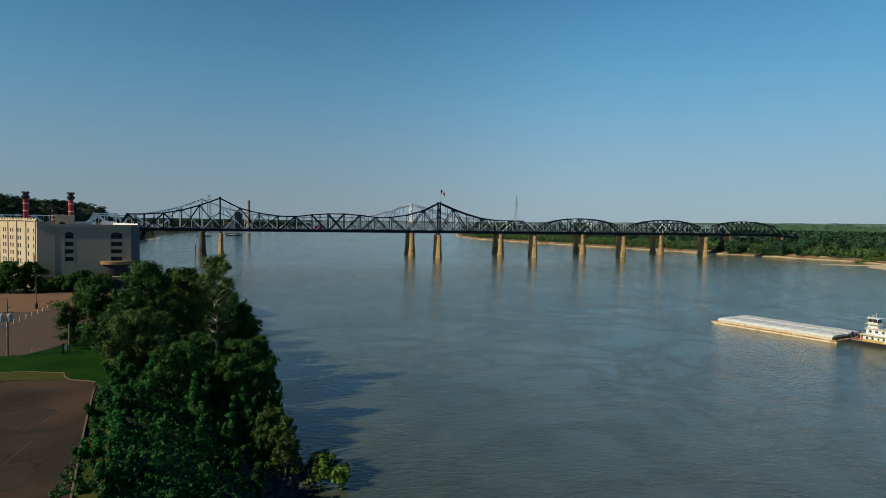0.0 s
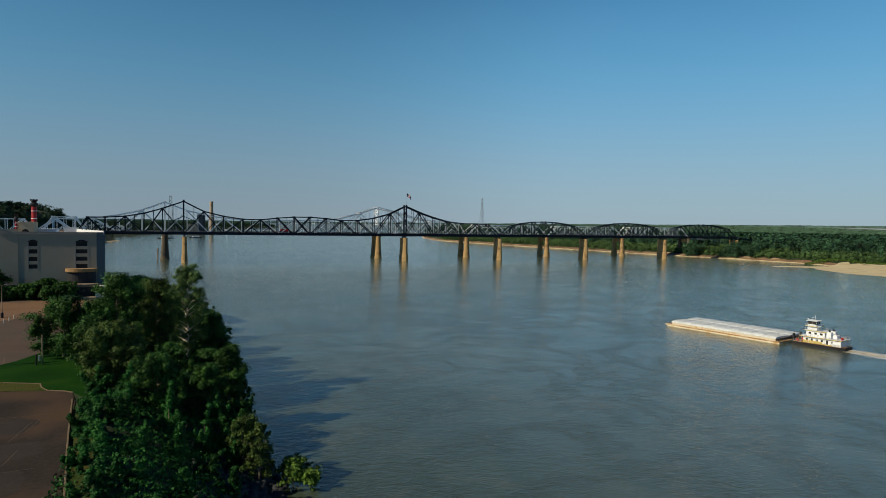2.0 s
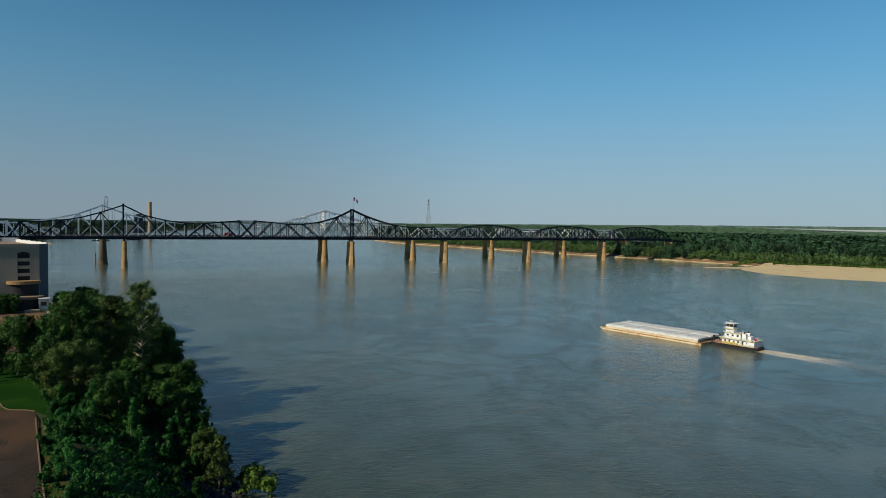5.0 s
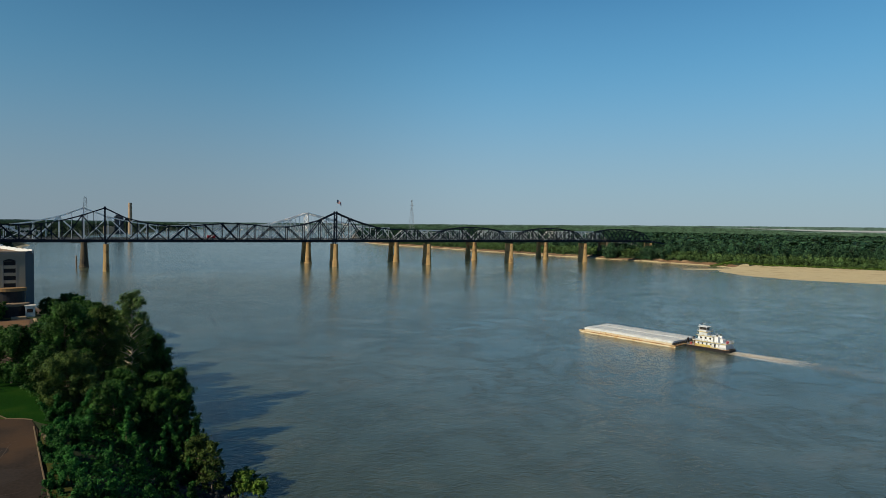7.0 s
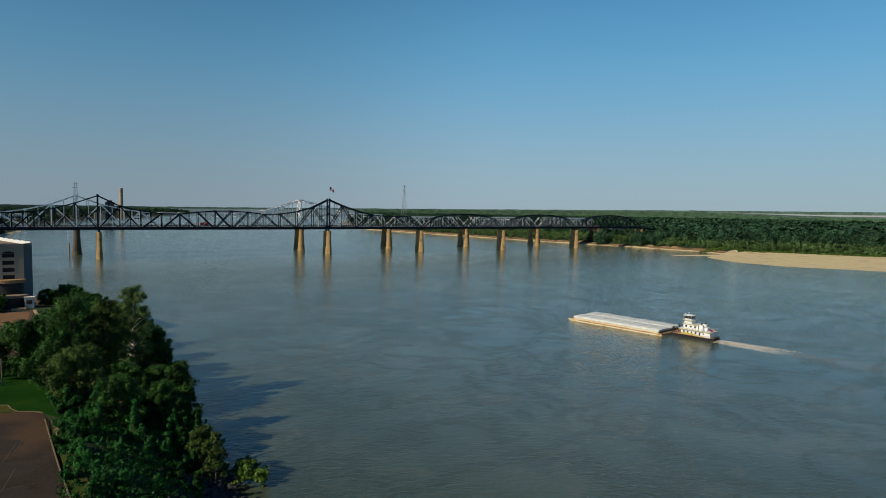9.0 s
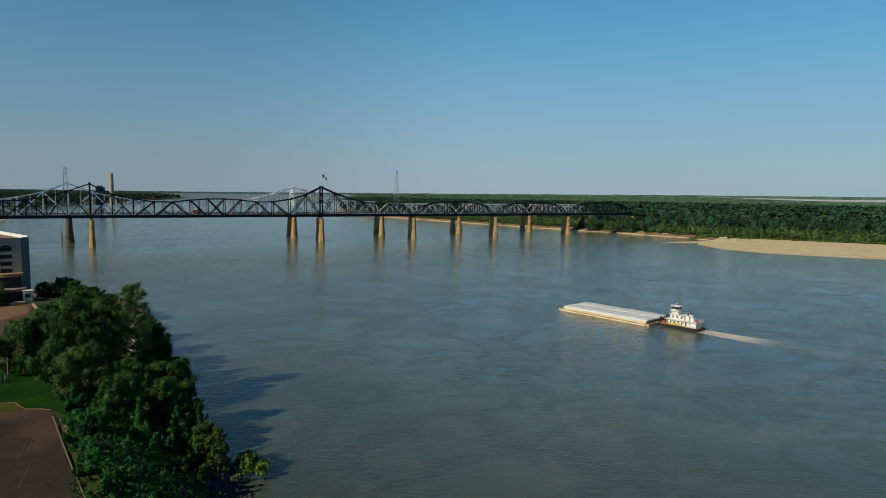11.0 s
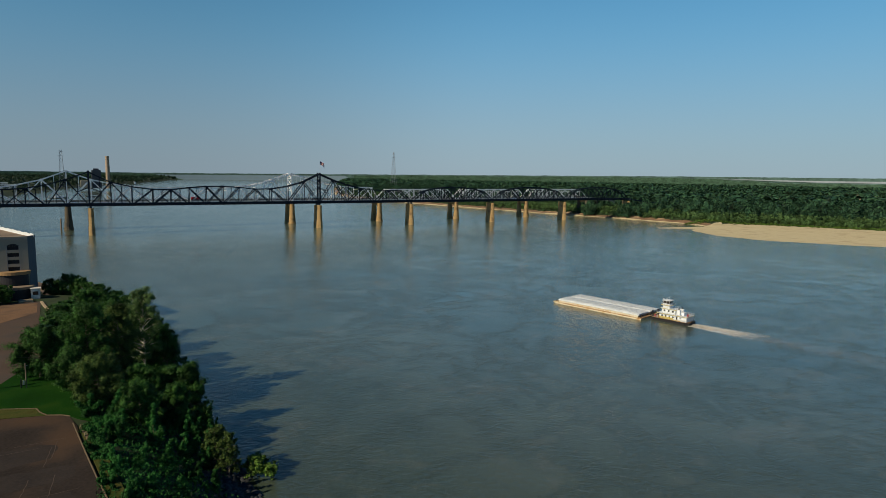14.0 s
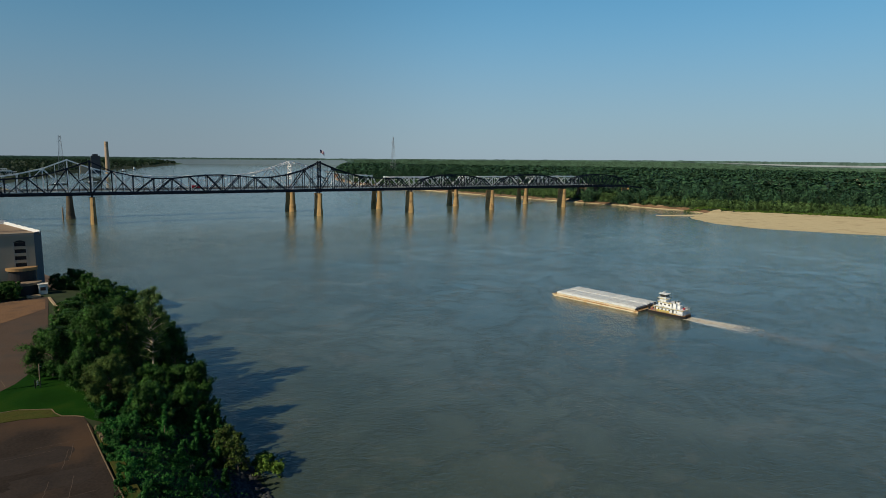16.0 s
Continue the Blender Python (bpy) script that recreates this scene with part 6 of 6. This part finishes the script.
# ---- far landmarks ----
def lattice_tower(x, y, z0, top, w, label, k0=1.0, taper=0.66):
    th = thing("lattice_tower", x, y, z0, label=label, category="pylon")
    H = top - z0
    bm = bmesh.new()
    levels = 11
    def corner(k, i):
        f = k / levels
        q = w / 2 * (1 - taper * f)
        return Vector((q * (1 if i in (0, 3) else -1), q * (1 if i < 2 else -1), H * f))
    for i in range(4):
        join_into(bm, tube([corner(0, i), corner(levels, i)], [0.85 * k0, 0.55 * k0], 4))
        for k in range(levels):
            join_into(bm, tube([corner(k, i), corner(k + 1, (i + 1) % 4)], [0.34 * k0, 0.34 * k0], 3))
            join_into(bm, tube([corner(k, (i + 1) % 4), corner(k + 1, i)], [0.34 * k0, 0.34 * k0], 3))
    part("tower_frame", bm, "pylon", th)
    for f, l in ((0.84, 0.9), (0.95, 0.7)):
        part("crossarm", tube([(-w * l * 0.55, 0, H * f), (0, 0, H * f + 1.5), (w * l * 0.55, 0, H * f)], [0.3, 0.6, 0.3], 4), "pylon", th)
    return th


def build_landmarks():
    lattice_tower(-31, 1480, 8, 124, 17, "tall grey lattice power pylon")
    lattice_tower(1106, 1500, 6, 151, 20, "tall grey lattice power pylon above the woods", 0.5, 0.88)
    ch = thing("chimney", 94, 1500, 8, label="tall buff concrete power plant chimney", category="chimney")
    part("shaft", loft([ring(0, 0, z, r, 20) for z, r in ((-1, 7.0), (50, 6.2), (100, 5.2))]), "chimney", ch)
    part("lip", loft([ring(0, 0, z, r, 20) for z, r in ((90, 5.4), (90.5, 5.8), (100.4, 5.7), (100.5, 4.4))]), "chimney", ch)
    plant = thing("power_plant", 63, 1510, 8, label="grey blocky power plant beside the chimney", category="building")
    part("boiler_house", box(-14, 12, -12, 12, 0, 56, 0.5), "plant_steel", plant)
    part("turbine_hall", box(-45, -14, -14, 14, 0, 24, 0.4), "wall_grey", plant)
    part("roof_unit", box(-9, 6, -8, 8, 56, 61, 0.4), "plant_steel", plant)
    for k, (x, y, w, d, h) in enumerate(((-165, 1270, 40, 18, 13), (-205, 1240, 30, 16, 17), (-150, 1330, 26, 14, 9), (-230, 1330, 44, 18, 12), (-180, 1420, 30, 16, 10))):
        b = thing("warehouse", x, y, ground_z(x, y), label="pale low riverside warehouse with flat roof", category="building", group="riverside warehouses")
        part("wall", box(-w / 2, w / 2, -d / 2, d / 2, -1, h, 0.1), "offwhite", b)
        part("roof", box(-w / 2 - 0.5, w / 2 + 0.5, -d / 2 - 0.5, d / 2 + 0.5, h, h + 0.7, 0.1), "white", b)
        for i in range(int(w / 5)):
            part("window", box(-w / 2 + 1.5 + 5 * i, -w / 2 + 4 + 5 * i, -d / 2 - 0.06, -d / 2 + 0.05, h * 0.45, h * 0.75), "glass_dark", b)
    # moored boats far down the river
    for k, (x, y, w, h) in enumerate(((178, 2040, 20, 9), (240, 2330, 14, 12), (35, 1000, 34, 4), (-35, 930, 40, 4))):
        b = thing("moored_boat", x, y, 0, 8 * k, label="pale work boat moored far down the river", category="boat")
        part("hull", loft([[(-w / 2, -4, z), (w / 2 - 2, -4, z), (w / 2, 0, z), (w / 2 - 2, 4, z), (-w / 2, 4, z)] for z in (-0.6, 1.8)]), "black", b)
        part("cabin", box(-w / 4, w / 4, -3, 3, 1.8, h, 0.1), "white", b)
    # houses and roofs that show among the west bank trees
    for k, (x, y) in enumerate(((1130, -265), (1180, -300), (1225, -330), (1290, -380))):
        z = ground_z(x, y)
        b = thing("house", x, y, z, 25 * k, label="pale-roofed house among the far bank trees", category="house", group="houses in the woods")
        part("wall", box(-4, 4, -3, 3, -0.5, 10, 0.05), "offwhite", b)
        bm = loft([[(xx, -3.4, 10), (xx, 3.4, 10), (xx, 0, 12)] for xx in (-4.3, 4.3)])
        part("roof", bm, "white", b)


build_landmarks()


def build_driftwood():
    """Fallen trunks and drift along the far bank."""
    rng = np.random.default_rng(55)
    bm = bmesh.new()
    for k in range(150):
        y = rng.uniform(-60, 330)
        d = rng.uniform(2, 14)
        x = shore_west(y) + d
        a, n = rng.random() * 6.283, rng.uniform(2.5, 8)
        z = ground_z(x, y) + 0.15
        join_into(bm, tube([(x, y, z), (x + n * math.cos(a), y + n * math.sin(a), max(0.1, ground_z(x + n * math.cos(a), y + n * math.sin(a))) + rng.uniform(0.1, 1.2))], [0.32, 0.14], 5))
    ob = part("driftwood", bm, "bark")
    tagged(ob, "grey fallen trunks and drift on the far bank", "driftwood", kind="stuff")


build_driftwood()


def build_truck():
    """A lorry standing on the pale bridge deck."""
    t = thing("truck", 118, 67.8, 32.5, label="red box lorry on the pale bridge deck", category="truck")
    part("box_body", box(-6, 3.5, -1.25, 1.25, 1.1, 4.0, 0.05), "redcloth", t)
    part("cab", loft([[(3.8, -1.2, 0.8), (6.4, -1.2, 0.8), (6.4, -1.2, 2.1), (5.5, -1.2, 3.2), (3.8, -1.2, 3.2)], [(3.8, 1.2, 0.8), (6.4, 1.2, 0.8), (6.4, 1.2, 2.1), (5.5, 1.2, 3.2), (3.8, 1.2, 3.2)]]), "white", t)
    for x in (-5, -3.7, 5.3):
        for y in (-1.0, 1.0):
            w = part("wheel", loft([ring(0, 0, z, 0.5, 12) for z in (-0.15, 0.15)]), "tyre", t)
            w.matrix_basis = pose(x, y, 0.5, 90, 0, 0)
    part("chassis", box(-6, 6.2, -0.5, 0.5, 0.6, 1.1), "black", t)


build_truck()
